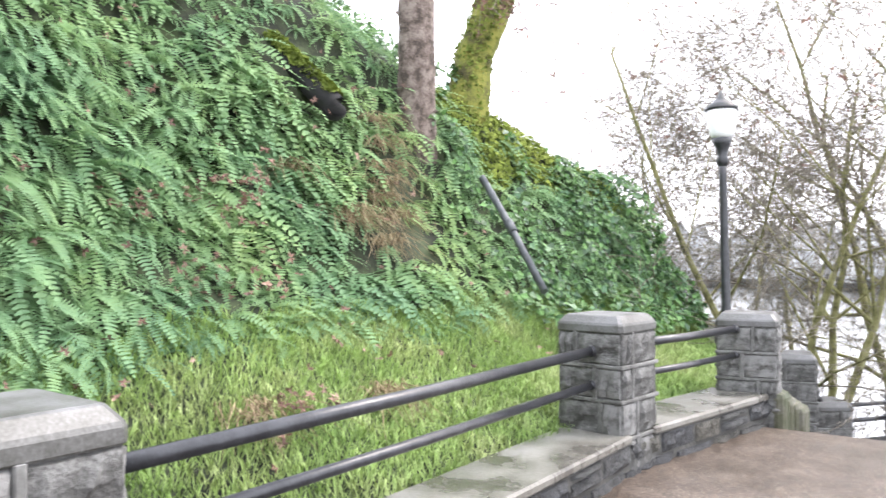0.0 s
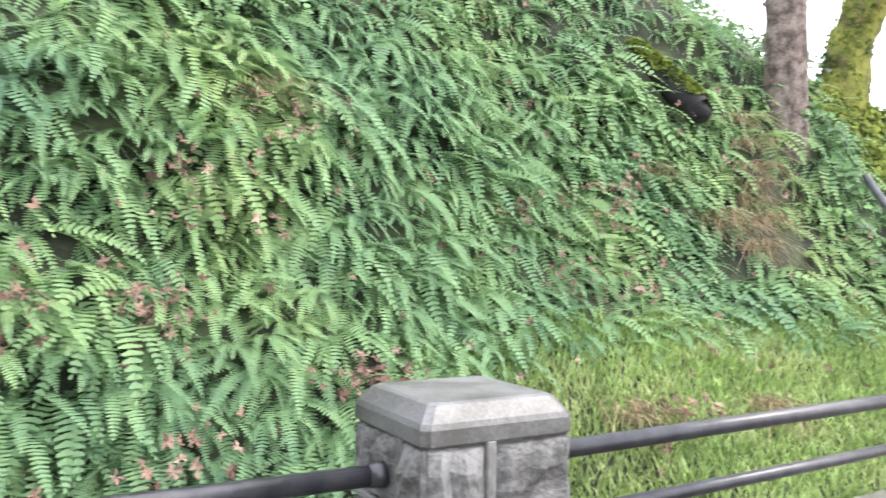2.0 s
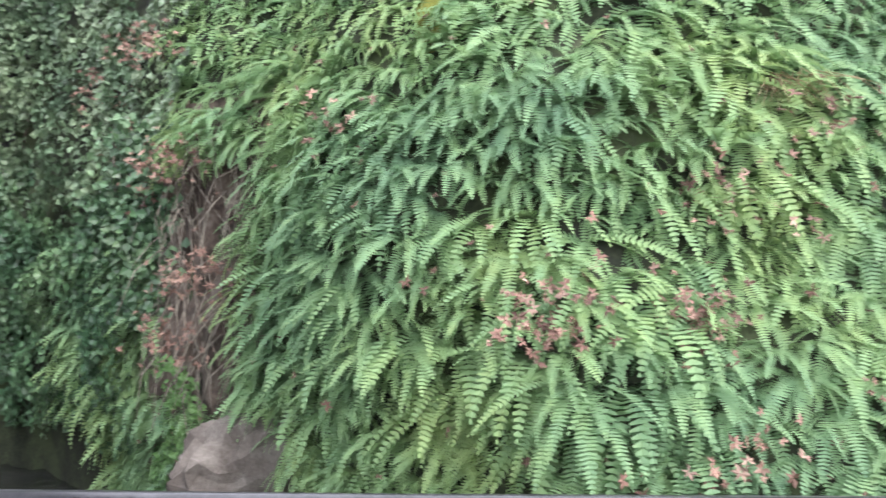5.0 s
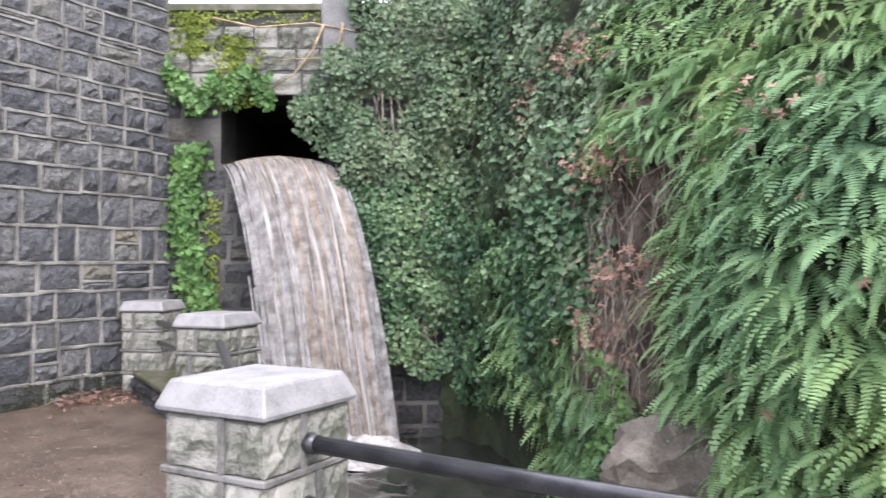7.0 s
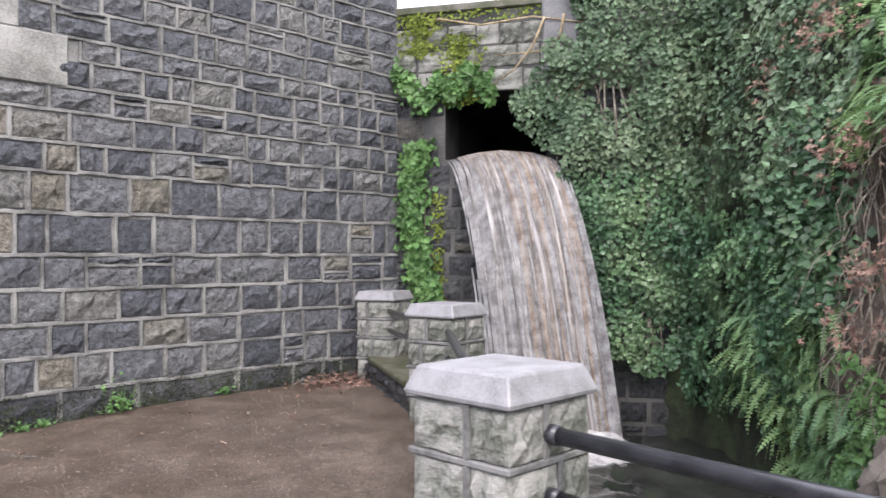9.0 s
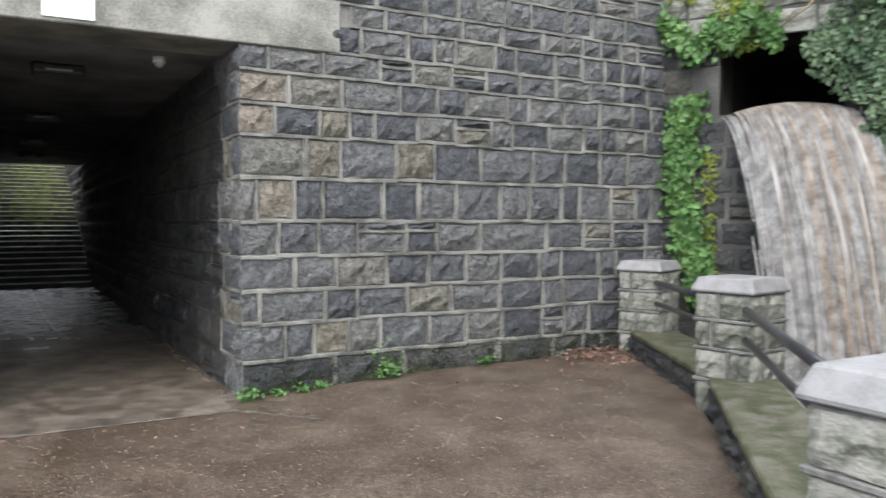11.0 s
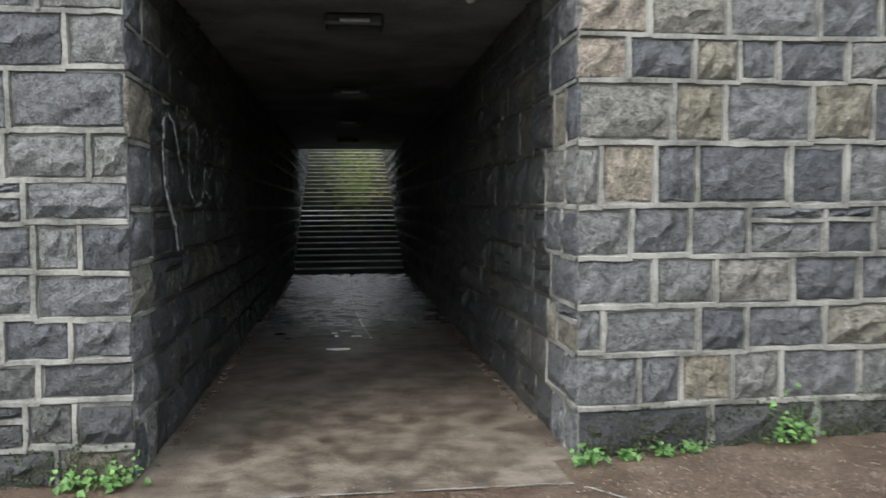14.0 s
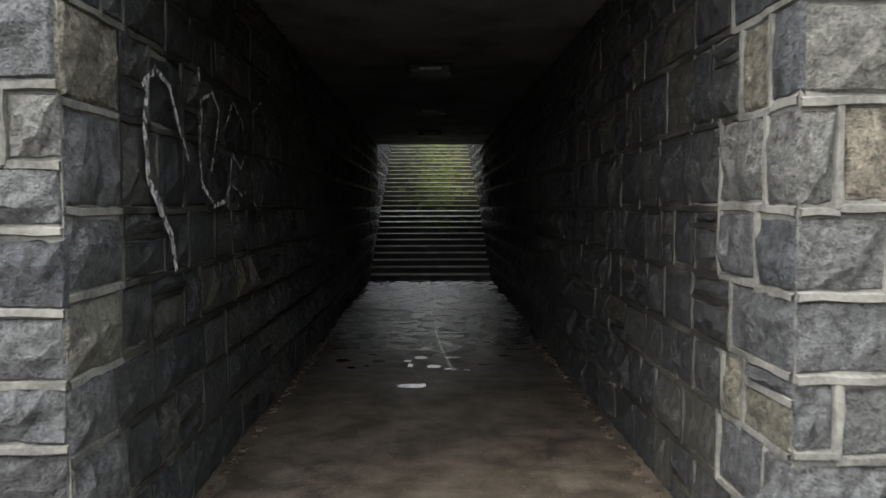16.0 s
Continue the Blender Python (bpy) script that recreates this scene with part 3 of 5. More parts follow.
def lay_joined(wall, name, m, rects, seed, material, gap=0.03):
    """The far stones of a wall in one mesh."""
    rnd = random.Random(seed)
    tmpl = [stone_variant(k) for k in range(5)]
    data = [([v.co.copy() for v in b.verts], [[v.index for v in f.verts] for f in b.faces]) for b in tmpl if not b.verts.index_update()]
    for b in tmpl:
        b.free()
    verts, faces = [], []
    for x, z, w, h in rects:
        vs, fs = rnd.choice(data)
        o = len(verts)
        g = gap * rnd.uniform(0.7, 1.4)
        verts += [tuple(m @ Vector((x + g / 2 + v.x * (w - g), v.y, z + g / 2 + v.z * (h - g)))) for v in vs]
        faces += [[i + o for i in f] for f in fs]
    me = bpy.data.meshes.new(name)
    me.from_pydata(verts, [], faces)
    me.materials.append(material)
    ob = new(name, me)
    ob.parent = wall
    tagged(ob, "", "", "", "stuff")
    return ob


# ---- facade and tunnel ----
WALL_TOP = 6.2
wall_r = solid("wall_facade_right", box(1.4, 6.75, 0.0, 1.2, -0.5, WALL_TOP), MORTAR, "coursed dark basalt wall with raised pale mortar", "wall")
wall_l = solid("wall_facade_left", box(-12, -1.4, 0.0, 1.2, -0.5, WALL_TOP), MORTAR, "coursed dark basalt wall with raised pale mortar", "wall")
solid("wall_above", box(-1.4, 1.4, 0.002, 1.2, 4.1, WALL_TOP), MORTAR, "coursed dark basalt wall over the tunnel", "wall")
solid("lintel", box(-2.39, 2.39, -0.035, 0.7, 3.22, 3.72, 0.012), CONCRETE, "pale stained concrete lintel over the tunnel", "lintel")
solid("lintel_upper", box(-1.95, 1.95, -0.03, 0.6, 3.724, 4.1, 0.012), CONCRETE, "pale stained concrete band over the lintel", "lintel")
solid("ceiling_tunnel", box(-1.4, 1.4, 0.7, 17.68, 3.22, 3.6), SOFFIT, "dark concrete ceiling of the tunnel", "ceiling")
solid("ground_over_tunnel", box(-1.9, 1.9, 1.2, 17.6, 3.6, 5.2), SOIL, "earth above the tunnel", "ground")
tun_l = solid("wall_tunnel_left", box(-1.9, -1.4, 1.2, 17.68, -0.5, 3.6), DAMP_SHADE_MORTAR, "basalt wall of the tunnel, its shade put into the colour", "wall")
tun_r = solid("wall_tunnel_right", box(1.4, 1.9, 1.2, 17.68, -0.5, 3.6), DAMP_SHADE_MORTAR, "basalt wall of the tunnel, its shade put into the colour", "wall")
for sx, nm in ((-1, "left"), (1, "right")):
    bm = bmesh.new()
    a, b = sorted((sx * 1.4, sx * 1.9))
    vs = [bm.verts.new(p) for p in ((a, 17.68, -0.5), (a, 32, -0.5), (a, 32, 9.2), (a, 17.68, 4.6), (b, 17.68, -0.5), (b, 32, -0.5), (b, 32, 9.2), (b, 17.68, 4.6))]
    for f in ((0, 1, 2, 3), (7, 6, 5, 4), (0, 4, 5, 1), (1, 5, 6, 2), (2, 6, 7, 3), (3, 7, 4, 0)):
        bm.faces.new([vs[i] for i in f])
    sw = solid("wall_stair_" + nm, bm, MORTAR, "pale basalt side wall of the open stairway", "wall")
    mm = Matrix.Translation((sx * 1.4, 17.7 if sx < 0 else 29.7, 0)) @ Matrix.Rotation(math.pi / 2 * -sx, 4, 'Z')
    lay_joined(sw, "stones", mm, ashlar(12, [0.9 + 0.33 * i for i in range(20)], 61 + sx, free=lambda x, z, sx=sx: z > 4.4 + 0.32 * (x if sx < 0 else 12 - x)), 62 + sx, STONE_JOINED)
solid("floor_tunnel", box(-1.4, 1.4, -0.4, 14.72, -0.3, -0.094), SLAB, "wet concrete floor of the tunnel, painted darker further in", "floor")

RIGHT = Matrix.Translation((1.4, 0, 0))
CUTS_R = {0: (0.93, 1.68, 2.87, 3.62), 1: (0.42, 0.71, 1.07, 1.42, 1.99, 2.45, 2.92, 3.46), 2: (0.17, 0.83, 1.17, 1.73, 2.25, 2.88, 3.48),
          3: (0.52, 0.95, 1.49, 1.98, 2.44, 2.9, 3.42), 4: (0.36, 0.76, 1.17, 1.72, 2.08, 2.62, 3.52), 5: (0.15, 0.52, 0.8, 1.46, 1.87, 2.32, 2.89, 3.28),
          6: (0.64, 0.99, 1.61, 2.05, 2.63, 3.33, 3.79), 7: (0.33, 0.78, 1.09, 1.36, 1.86, 2.31, 2.76, 3.04, 3.55), 8: (0.47, 1.01, 1.65, 2.09, 2.44, 2.98, 3.27),
          9: (0.27, 0.82, 1.43, 1.8, 2.27, 2.7, 3.14, 3.65)}
rects = [r for r in ashlar(5.32, JOINTS, 11, free=lambda x, z: x < 0.99 and 3.2 < z < 3.72 or x < 0.55 and 3.7 < z < 4.1, cuts=CUTS_R) if r[1] < 5.2]
lay(wall_r, RIGHT, [r for r in rects if r[1] < 0.15], 14, BLOCKS_WET)
lay(wall_r, RIGHT, [r for r in rects if r[1] >= 0.15], 12, BLOCKS, [(0.0, 0.47, 2.68, 2.98), (0.0, 0.33, 2.39, 2.68), (0.15, 0.52, 1.57, 1.99), (0.64, 0.99, 1.99, 2.39), (0.71, 1.07, 0.25, 0.6), (1.61, 2.05, 1.99, 2.39)])
pointing(wall_r, RIGHT, rects, 13, MORTAR)
JOINTS_L = [-0.12, 0.13, 0.41, 0.65, 0.92, 1.2, 1.49, 1.75, 2.04, 2.41, 2.75, 3.0, 3.22, 3.5, 3.72, 4.02, 4.3, 4.6]
CUTS_L = {0: (0.45,), 1: (0.34,), 2: (0.54,), 3: (0.35, 0.74), 4: (0.55,), 5: (0.28, 0.54), 6: (0.59,), 7: (0.21, 0.7), 8: (0.66,)}
rects = [(3.2 - x - w, z, w, h) for x, z, w, h in ashlar(3.2, JOINTS_L, 21, free=lambda x, z: x < 1.0 and 3.2 < z < 3.72 or x < 0.55 and 3.7 < z < 4.1, cuts=CUTS_L)]
LEFT = Matrix.Translation((-4.6, 0, 0))
lay(wall_l, LEFT, [r for r in rects if r[1] < 0.5], 24, BLOCKS_WET)
lay(wall_l, LEFT, [r for r in rects if r[1] >= 0.5], 22, BLOCKS)
pointing(wall_l, LEFT, rects, 23, MORTAR)
NEAR = 6.0
TJ = [-0.12, 0.25, 0.60, 0.91, 1.24, 1.57, 1.99, 2.39, 2.68, 2.98, 3.22]
ml = Matrix.Translation((-1.4, 0.0, 0)) @ Matrix.Rotation(math.pi / 2, 4, 'Z')
mr_ = Matrix.Translation((1.4, NEAR, 0)) @ Matrix.Rotation(-math.pi / 2, 4, 'Z')
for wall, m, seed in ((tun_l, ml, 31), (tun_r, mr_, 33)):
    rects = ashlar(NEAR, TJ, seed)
    # stones near the mouth keep the facade's tone; deeper ones have shade painted in
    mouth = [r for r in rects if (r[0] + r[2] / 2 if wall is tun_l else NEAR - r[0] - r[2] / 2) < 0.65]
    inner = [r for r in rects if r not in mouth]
    lay(wall, m, inner, seed + 1, BLOCKS_DAMP_SHADE, length=NEAR)
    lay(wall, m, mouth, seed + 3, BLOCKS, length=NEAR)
    pointing(wall, m, inner, seed + 2, DAMP_SHADE_MORTAR, 0.014)
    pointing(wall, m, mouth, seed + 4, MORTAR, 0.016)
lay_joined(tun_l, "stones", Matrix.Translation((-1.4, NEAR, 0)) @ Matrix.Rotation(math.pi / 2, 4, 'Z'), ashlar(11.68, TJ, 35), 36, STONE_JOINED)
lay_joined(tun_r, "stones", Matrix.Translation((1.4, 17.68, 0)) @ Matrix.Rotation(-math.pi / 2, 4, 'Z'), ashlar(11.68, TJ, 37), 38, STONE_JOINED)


# bright pale tone that paints the wet glint of step edges; also fills the crack
NOSING = mat("glint_and_filler", [(0.45, 0.45, 0.43), (0.6, 0.6, 0.58), (0.72, 0.72, 0.7)], 3, 0.25, 0.2, 40)

# moss green with a dimmer painted glint for the upper edges
NOSING_MOSSY = mat("mossy_edge_glint", [(0.09, 0.1, 0.05), (0.16, 0.17, 0.1), (0.24, 0.24, 0.18)], 3, 0.6, 0.2, 40)

# ---- stairs: each step a piece ----
stairs = thing("stairs", "long flight of concrete steps, shade and edge glint painted on, mossy on one side", "stairs", None, "", "structure")
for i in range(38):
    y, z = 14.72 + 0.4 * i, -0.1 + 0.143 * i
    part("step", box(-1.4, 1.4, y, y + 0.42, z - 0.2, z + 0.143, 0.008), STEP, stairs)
    # added strip along each edge that carries the painted glint
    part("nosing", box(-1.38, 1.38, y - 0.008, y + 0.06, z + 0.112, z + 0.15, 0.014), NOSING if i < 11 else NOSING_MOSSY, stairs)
bm = bmesh.new()
rs = random.Random(5)
for i in range(7, 38):
    y, z = 14.72 + 0.4 * i, -0.1 + 0.143 * (i + 1)
    for k in range(26):
        c, w = rs.gauss(0.25, 0.45), rs.uniform(0.05, 0.22)
        if abs(c) + w / 2 > 1.35:
            continue
        yy = y + rs.uniform(0.05, 0.3)
        box(c - w / 2, c + w / 2, yy, yy + rs.uniform(0.04, 0.1), z - 0.004, z + rs.uniform(0.01, 0.03), 0, bm)
        if rs.random() < 0.7:
            h = rs.uniform(0.04, 0.11)
            box(c - w / 2, c + w / 2, y - rs.uniform(0.008, 0.02), y + 0.003, z - 0.143 + 0.005, z - 0.143 + h, 0, bm)
moss_steps = solid("moss_on_steps", bm, STEP_MOSS, "green moss over the stair treads", "moss", "stuff")

# ---- culvert wall ----
CW = Matrix.Translation((6.70, 0.1, 0)) @ Matrix.Rotation(-math.atan2(0.866, 0.5), 4, 'Z')  # x along the wall, -y out of it
HOLE = (0.78, 2.15, 2.3, 3.78)
bm = bmesh.new()
box(-0.2, HOLE[0], 0, 0.8, -1.3, 4.85, 0, bm)
box(HOLE[1], 4.6, 0, 0.8, -1.3, 4.85, 0, bm)
box(HOLE[0], HOLE[1], 0, 0.8, -1.3, 2.86, 0, bm)
box(HOLE[0], HOLE[1], 0, 0.8, HOLE[3], 4.85, 0, bm)
cw_wall = solid("wall_culvert", bm, DAMP_SHADE_MORTAR, "mossy dark basalt wall with a culvert mouth", "wall", "structure", CW)
cj = [-0.9 + 0.31 * i for i in range(19)]
rects = ashlar(4.5, [min(z, 4.84) for z in cj], 41, free=lambda x, z: HOLE[0] - 0.15 < x < HOLE[1] + 0.15 and 2.8 < z < HOLE[3] + 0.05)
lay(cw_wall, Matrix.Identity(4), [r for r in rects if r[1] < 3.7], 42, BLOCKS_DAMP_SHADE)
lay(cw_wall, Matrix.Identity(4), [r for r in rects if r[1] >= 3.7], 43, BLOCKS_PALE, (), 0.012)
# near-black lining: the darkness inside the culvert is painted, not cast
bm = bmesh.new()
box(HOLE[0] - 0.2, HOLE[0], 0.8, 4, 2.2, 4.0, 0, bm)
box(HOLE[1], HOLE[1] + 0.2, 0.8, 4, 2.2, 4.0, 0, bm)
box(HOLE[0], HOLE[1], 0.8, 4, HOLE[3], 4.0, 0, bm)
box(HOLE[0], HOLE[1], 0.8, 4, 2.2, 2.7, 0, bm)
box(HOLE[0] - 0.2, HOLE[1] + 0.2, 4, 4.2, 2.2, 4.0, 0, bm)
solid("wall_culvert_lining", bm, BLACK, "near-black lining that paints the culvert's inner shade", "culvert", "structure", CW)
solid("coping_culvert", box(-0.2, 4.6, -0.05, 0.85, 4.854, 4.97, 0.02), MOSSY_LEDGE, "mossy coping of the culvert wall", "coping", "structure", CW)
pier = thing("concrete_pier", "grey weathered concrete pier on the culvert wall", "pier", CW @ Matrix.Translation((2.35, 0.1, 0)))
part("shaft", box(-0.24, 0.24, -0.2, 0.3, 3.95, 6.2, 0.03), SOFFIT, pier)
for z0, z1 in ((5.02, 5.12), (5.2, 5.16)):
    cable = thing("cable", "thin black overhead cable above the culvert wall", "cable", CW, "cables")
    part("wire", tube([(-0.4 + 5.2 * i / 12, 0.2, z0 + (z1 - z0) * i / 12 - 0.06 * math.sin(math.pi * i / 12)) for i in range(13)], 0.012, 6), RAIL, cable)

# pool and waterfall
def pool_point(a, b):
    x, y = 2.0 + 7.5 * a, -11.2 + 11.6 * b
    d = math.hypot(x - 7.3, y + 2.6)
    return Vector((x, y, -0.72 + 0.05 * noise.noise(Vector((x * 2.5, y * 2.5, 0))) + 0.07 * noise.noise(Vector((x * 7, y * 7, 4))) * max(0.0, 1 - d / 3)))


solid("water_pool", grid(pool_point, 120, 150), WATER, "dark restless pool under the waterfall", "water")


def fall_point(a, b, lift=0.0):
    t = -0.12 + 0.99 * b
    o = 1.3 * t
    k = 0.84 + 1.28 * a + 0.10 * (a - 0.3) * max(t, 0)
    n = 0.10 * noise.noise(Vector((a * 7, b * 1.1, 2))) + 0.05 * noise.noise(Vector((a * 22, b * 2.0, 5)))
    crown = 0.10 * (1 - (2 * a - 1) ** 2)
    z = 2.86 + crown - (4.905 * t * t if t > 0 else 0.0)
    p = CW @ Vector((k, 0.02, z))
    w = o + (n + lift) * (0.2 + 0.8 * b) if t > 0 else o
    return p + Vector((-0.25 * w, -0.97 * w, 0.02 * n))


def fall_sheet(lift, nu=60, nv=60):
    """A sheet of water whose UVs run across and down the fall."""
    bm = grid(lambda a, b: fall_point(-0.03 + 1.06 * a + 0.02 * noise.noise(Vector((b * 5, a * 2, 1))), b, lift), nu, nv)
    uv = bm.loops.layers.uv.new("flow")
    bm.verts.index_update()
    for fc in bm.faces:
        for lp in fc.loops:
            k = lp.vert.index
            lp[uv].uv = ((k // (nv + 1)) / nu, (k % (nv + 1)) / nv)
    return bm


fall = solid("water_fall", fall_sheet(0.0), FALL, "brown and white waterfall pouring from a culvert", "water")
for lift in (0.07, 0.15):
    part("outer_water", fall_sheet(lift), SPRAY, fall)


def strands(count, seed, lo, hi):
    """Thin ragged ribbons of water that ride on the fall."""
    rnd = random.Random(seed)
    bm = bmesh.new()
    for _ in range(count):
        a, b0 = rnd.uniform(lo, hi), rnd.uniform(0.1, 0.9)
        ln, w, lift = rnd.uniform(0.25, 0.6), rnd.uniform(0.002, 0.006), rnd.uniform(0.03, 0.16)
        da = rnd.uniform(-0.02, 0.04)
        prev = None
        for i in range(11):
            f = i / 10
            b = min(1.0, b0 + ln * f)
            wi = w * math.sin(math.pi * (0.01 + 0.98 * f)) * (0.7 + 0.8 * b)
            pair = [bm.verts.new(fall_point(a + da * f + sgn * wi, b, lift + 0.02 * sgn)) for sgn in (-1, 1)]
            if prev:
                bm.faces.new((prev[0], prev[1], pair[1], pair[0]))
            prev = pair
    return bm


tagged(part("white_strands", strands(240, 3, -0.07, 0.66), FOAM, fall), kind="stuff")
tagged(part("white_strands", strands(90, 4, 0.6, 1.06), FOAM, fall), kind="stuff")
tagged(part("silty_strands", strands(120, 6, 0.35, 0.95), SILT, fall), kind="stuff")

def foam_point(a, b):
    c = fall_point(0.55, 1.0)
    r, th = 1.1 * b, 2 * math.pi * a
    n = noise.noise(Vector((r * math.cos(th) * 3, r * math.sin(th) * 3, 7)))
    return Vector((c.x + r * math.cos(th) * 0.75, c.y - 0.1 + r * math.sin(th), -0.62 + (0.16 + 0.3 * n) * math.exp(-b * b * 3) - 0.25 * max(0, b - 0.55) + 0.05 * n))


part("foam", grid(foam_point, 60, 18), FOAM, fall)

# ---- pillars and rails ----
S = 0.263
CAP_FORMS = {}


def cap_mesh(dark):
    if dark not in CAP_FORMS:
        bm = bmesh.new()
        rows = [(0.276, 0.985), (0.285, 0.99), (0.288, 1.005), (0.284, 1.016), (0.25, 1.098), (0.242, 1.107)] if not dark else [(0.268, 0.995), (0.271, 1.0), (0.27, 1.045), (0.262, 1.062), (0.225, 1.108), (0.212, 1.114)]
        rings = []
        for r, z in rows:
            c = r * 0.025 if not dark else r * 0.09
            pts = [(r, -r + c), (r, r - c), (r - c, r), (-r + c, r), (-r, r - c), (-r, -r + c), (-r + c, -r), (r - c, -r)]
            rings.append([bm.verts.new((px_, py_, z)) for px_, py_ in pts])
        for a, b in zip(rings, rings[1:]):
            for k in range(8):
                bm.faces.new((a[k], a[(k + 1) % 8], b[(k + 1) % 8], b[k]))
        bm.faces.new(rings[-1])
        bm.faces.new(rings[0][::-1])
        CAP_FORMS[dark] = mesh_of("cap", bm, CAP_DARK if dark else CAP)
    return CAP_FORMS[dark]


def pillar(x, y, rz, z, pale, seed):
    rnd = random.Random(seed)
    p = thing("pillar", "square lichened granite pillar with a pale chamfered cap" if pale else "square grey basalt pillar with a weathered rounded cap", "pillar", pose(x, y, z, 0, 0, rz), "pillars of the railing")
    part("mortar_core", box(-S + 0.012, S - 0.012, -S + 0.012, S - 0.012, -0.2, 1.03), JOINT, p)
    part("cap", cap_mesh(not pale), None, p)
    levels = [-0.05, 0.25, 0.515, 0.755, 0.985 if pale else 1.0]
    for zz in levels[1:4]:
        part("mortar_band", box(-S - 0.012, S + 0.012, -S - 0.012, S + 0.012, zz - 0.014, zz + 0.014, 0.006), JOINT, p)
    for side in range(4):
        mm = Matrix.Rotation(side * math.pi / 2, 4, 'Z') @ Matrix.Translation((-S, -S + 0.008, 0))
        for z0, z1 in zip(levels, levels[1:]):
            c = rnd.choice((0.3, 0.42, 0.6, 0.68)) * 2 * S
            for x0, w in ((0, c), (c, 2 * S - c)):
                ob = new("stone", rnd.choice(BLOCKS_PALE if pale else BLOCKS_GREY))
                ob.parent = p
                ob.matrix_basis = mm @ Matrix.Translation((x0 + 0.008, 0, z0 + 0.01)) @ Matrix.Diagonal((w - 0.018, 0.7, z1 - z0 - 0.02, 1))
            part("joint", box(c - 0.018, c + 0.018, -0.018, 0.012, z0, z1, 0.006), JOINT, p, "", mm)
    return p


PILLARS = [(6.25, -0.28, 20, True), (4.87, -2.78, 8, True), (2.05, -5.88, 0, True), (1.75, -10.20, -2, False), (1.80, -14.54, -6, False), (1.38, -16.83, 10, False)]
for n, (x, y, r, pale) in enumerate(PILLARS):
    pillar(x, y, r, -0.11 if n == 5 else 0.0, pale, 70 + n)
for n, ((x0, y0, _, pale), (x1, y1, _, _)) in enumerate(zip(PILLARS, PILLARS[1:])):
    d = Vector((x1 - x0, y1 - y0, 0))
    u = d.normalized()
    for z, r in ((0.86, 0.034), (0.62, 0.028)):
        rail = thing("handrail", "black painted iron pipe rail between stone pillars", "rail", None, "rails between the pillars")
        a, b = Vector((x0, y0, z)) + u * 0.2, Vector((x1, y1, z)) - u * 0.2
        part("pipe", tube([a, (a + b) / 2 - Vector((0, 0, 0.006)), b], r, 14), RAIL, rail)
        for q, sg in ((a, 1), (b, -1)):
            part("socket", tube([q + u * sg * 0.04, q + u * sg * 0.12], [r * 1.35, r * 1.1], 14), RAIL, rail)
    m = Matrix.Translation((x0, y0, 0)) @ d.to_track_quat('Y', 'Z').to_matrix().to_4x4()
    dw = solid("wall_dwarf", box(-0.25, 0.25, 0, d.length, -1.3, 0.22), DAMP_SHADE_MORTAR, "low basalt wall under the railing", "wall", "structure", m)
    part("coping", box(-0.275, 0.275, 0.2, d.length - 0.2, 0.222, 0.285, 0.015), MOSSY_LEDGE if n < 2 else LEDGE, dw)
    mm = Matrix.Translation((0.25, 0, 0)) @ Matrix.Rotation(math.pi / 2, 4, 'Z')
    lay(dw, mm, ashlar(d.length, [-0.1, 0.06, 0.22], 80 + n, (0.3, 0.6)), 90 + n, BLOCKS_DAMP_SHADE, (), 0.02)
    if n < 3:
        mo = Matrix.Translation((-0.25, d.length, 0)) @ Matrix.Rotation(-math.pi / 2, 4, 'Z')
        lay_joined(dw, "outer_stones", mo, ashlar(d.length, [-1.2, -0.9, -0.6, -0.3, 0.0, 0.22], 85 + n), 95 + n, STONE_JOINED)

# beyond the last pillar the terrace turns and steps down
bm = bmesh.new()
for i in range(5):
    a = i / 5 * 1.4
    cx, cy = 1.16 - 0.2 * (1 - math.cos(a)), -16.75 - 0.3 * math.sin(a)
    box(cx - 0.14, cx + 0.14, cy - 0.14, cy + 0.14, -0.4, 0.3 - 0.04 * i, 0.06, bm, 2)
solid("wall_curved_end", bm, MOSSY_LEDGE, "mossy rounded end of the low wall", "wall")
low = [(1.64, -19.95, -0.82), (1.48, -21.2, -1.6), (0.53, -22.5, -1.6), (-2.6, -23.2, -1.6)]
for n, (x, y, z) in enumerate(low):
    p = pillar(x, y, 15 + 20 * n, z, False, 170 + n)
for n, ((x0, y0, h0), (x1, y1, h1)) in enumerate(zip(low, low[1:])):
    a, b = Vector((x0, y0, h0)), Vector((x1, y1, h1))
    for z in (1.0, 0.78):
        rail = thing("handrail", "black painted iron pipe rail between stone pillars", "rail", None, "rails of the lower terrace")
        part("pipe", tube([a + Vector((0, 0, z)), b + Vector((0, 0, z))], 0.03, 10), RAIL, rail)
    d = Vector((x1 - x0, y1 - y0, 0))
    m = Matrix.Translation((x0, y0, 0)) @ d.to_track_quat('Y', 'Z').to_matrix().to_4x4()
    solid("wall_dwarf_lower", box(-0.25, 0.25, 0, d.length, -3.2, -1.15, 0.02), STONE_JOINED, "low dark stone wall of the lower terrace", "wall", "structure", m)
bm = bmesh.new()
for i in range(10):
    box(-12, 1.3, -16.86 - 0.36 * i, -16.5 - 0.36 * i, -3.3, -0.15 - 0.15 * i, 0, bm)
box(-12, 1.9, -23.5, -20.1, -3.3, -1.6, 0, bm)
solid("ground_lower_terrace", bm, GROUND, "wet paved steps and lower terrace", "ground")
solid("ground_base", box(-12, 1.9, -16.5, 1.0, -3.3, -0.4), SOIL, "earth under the paved yard", "ground")
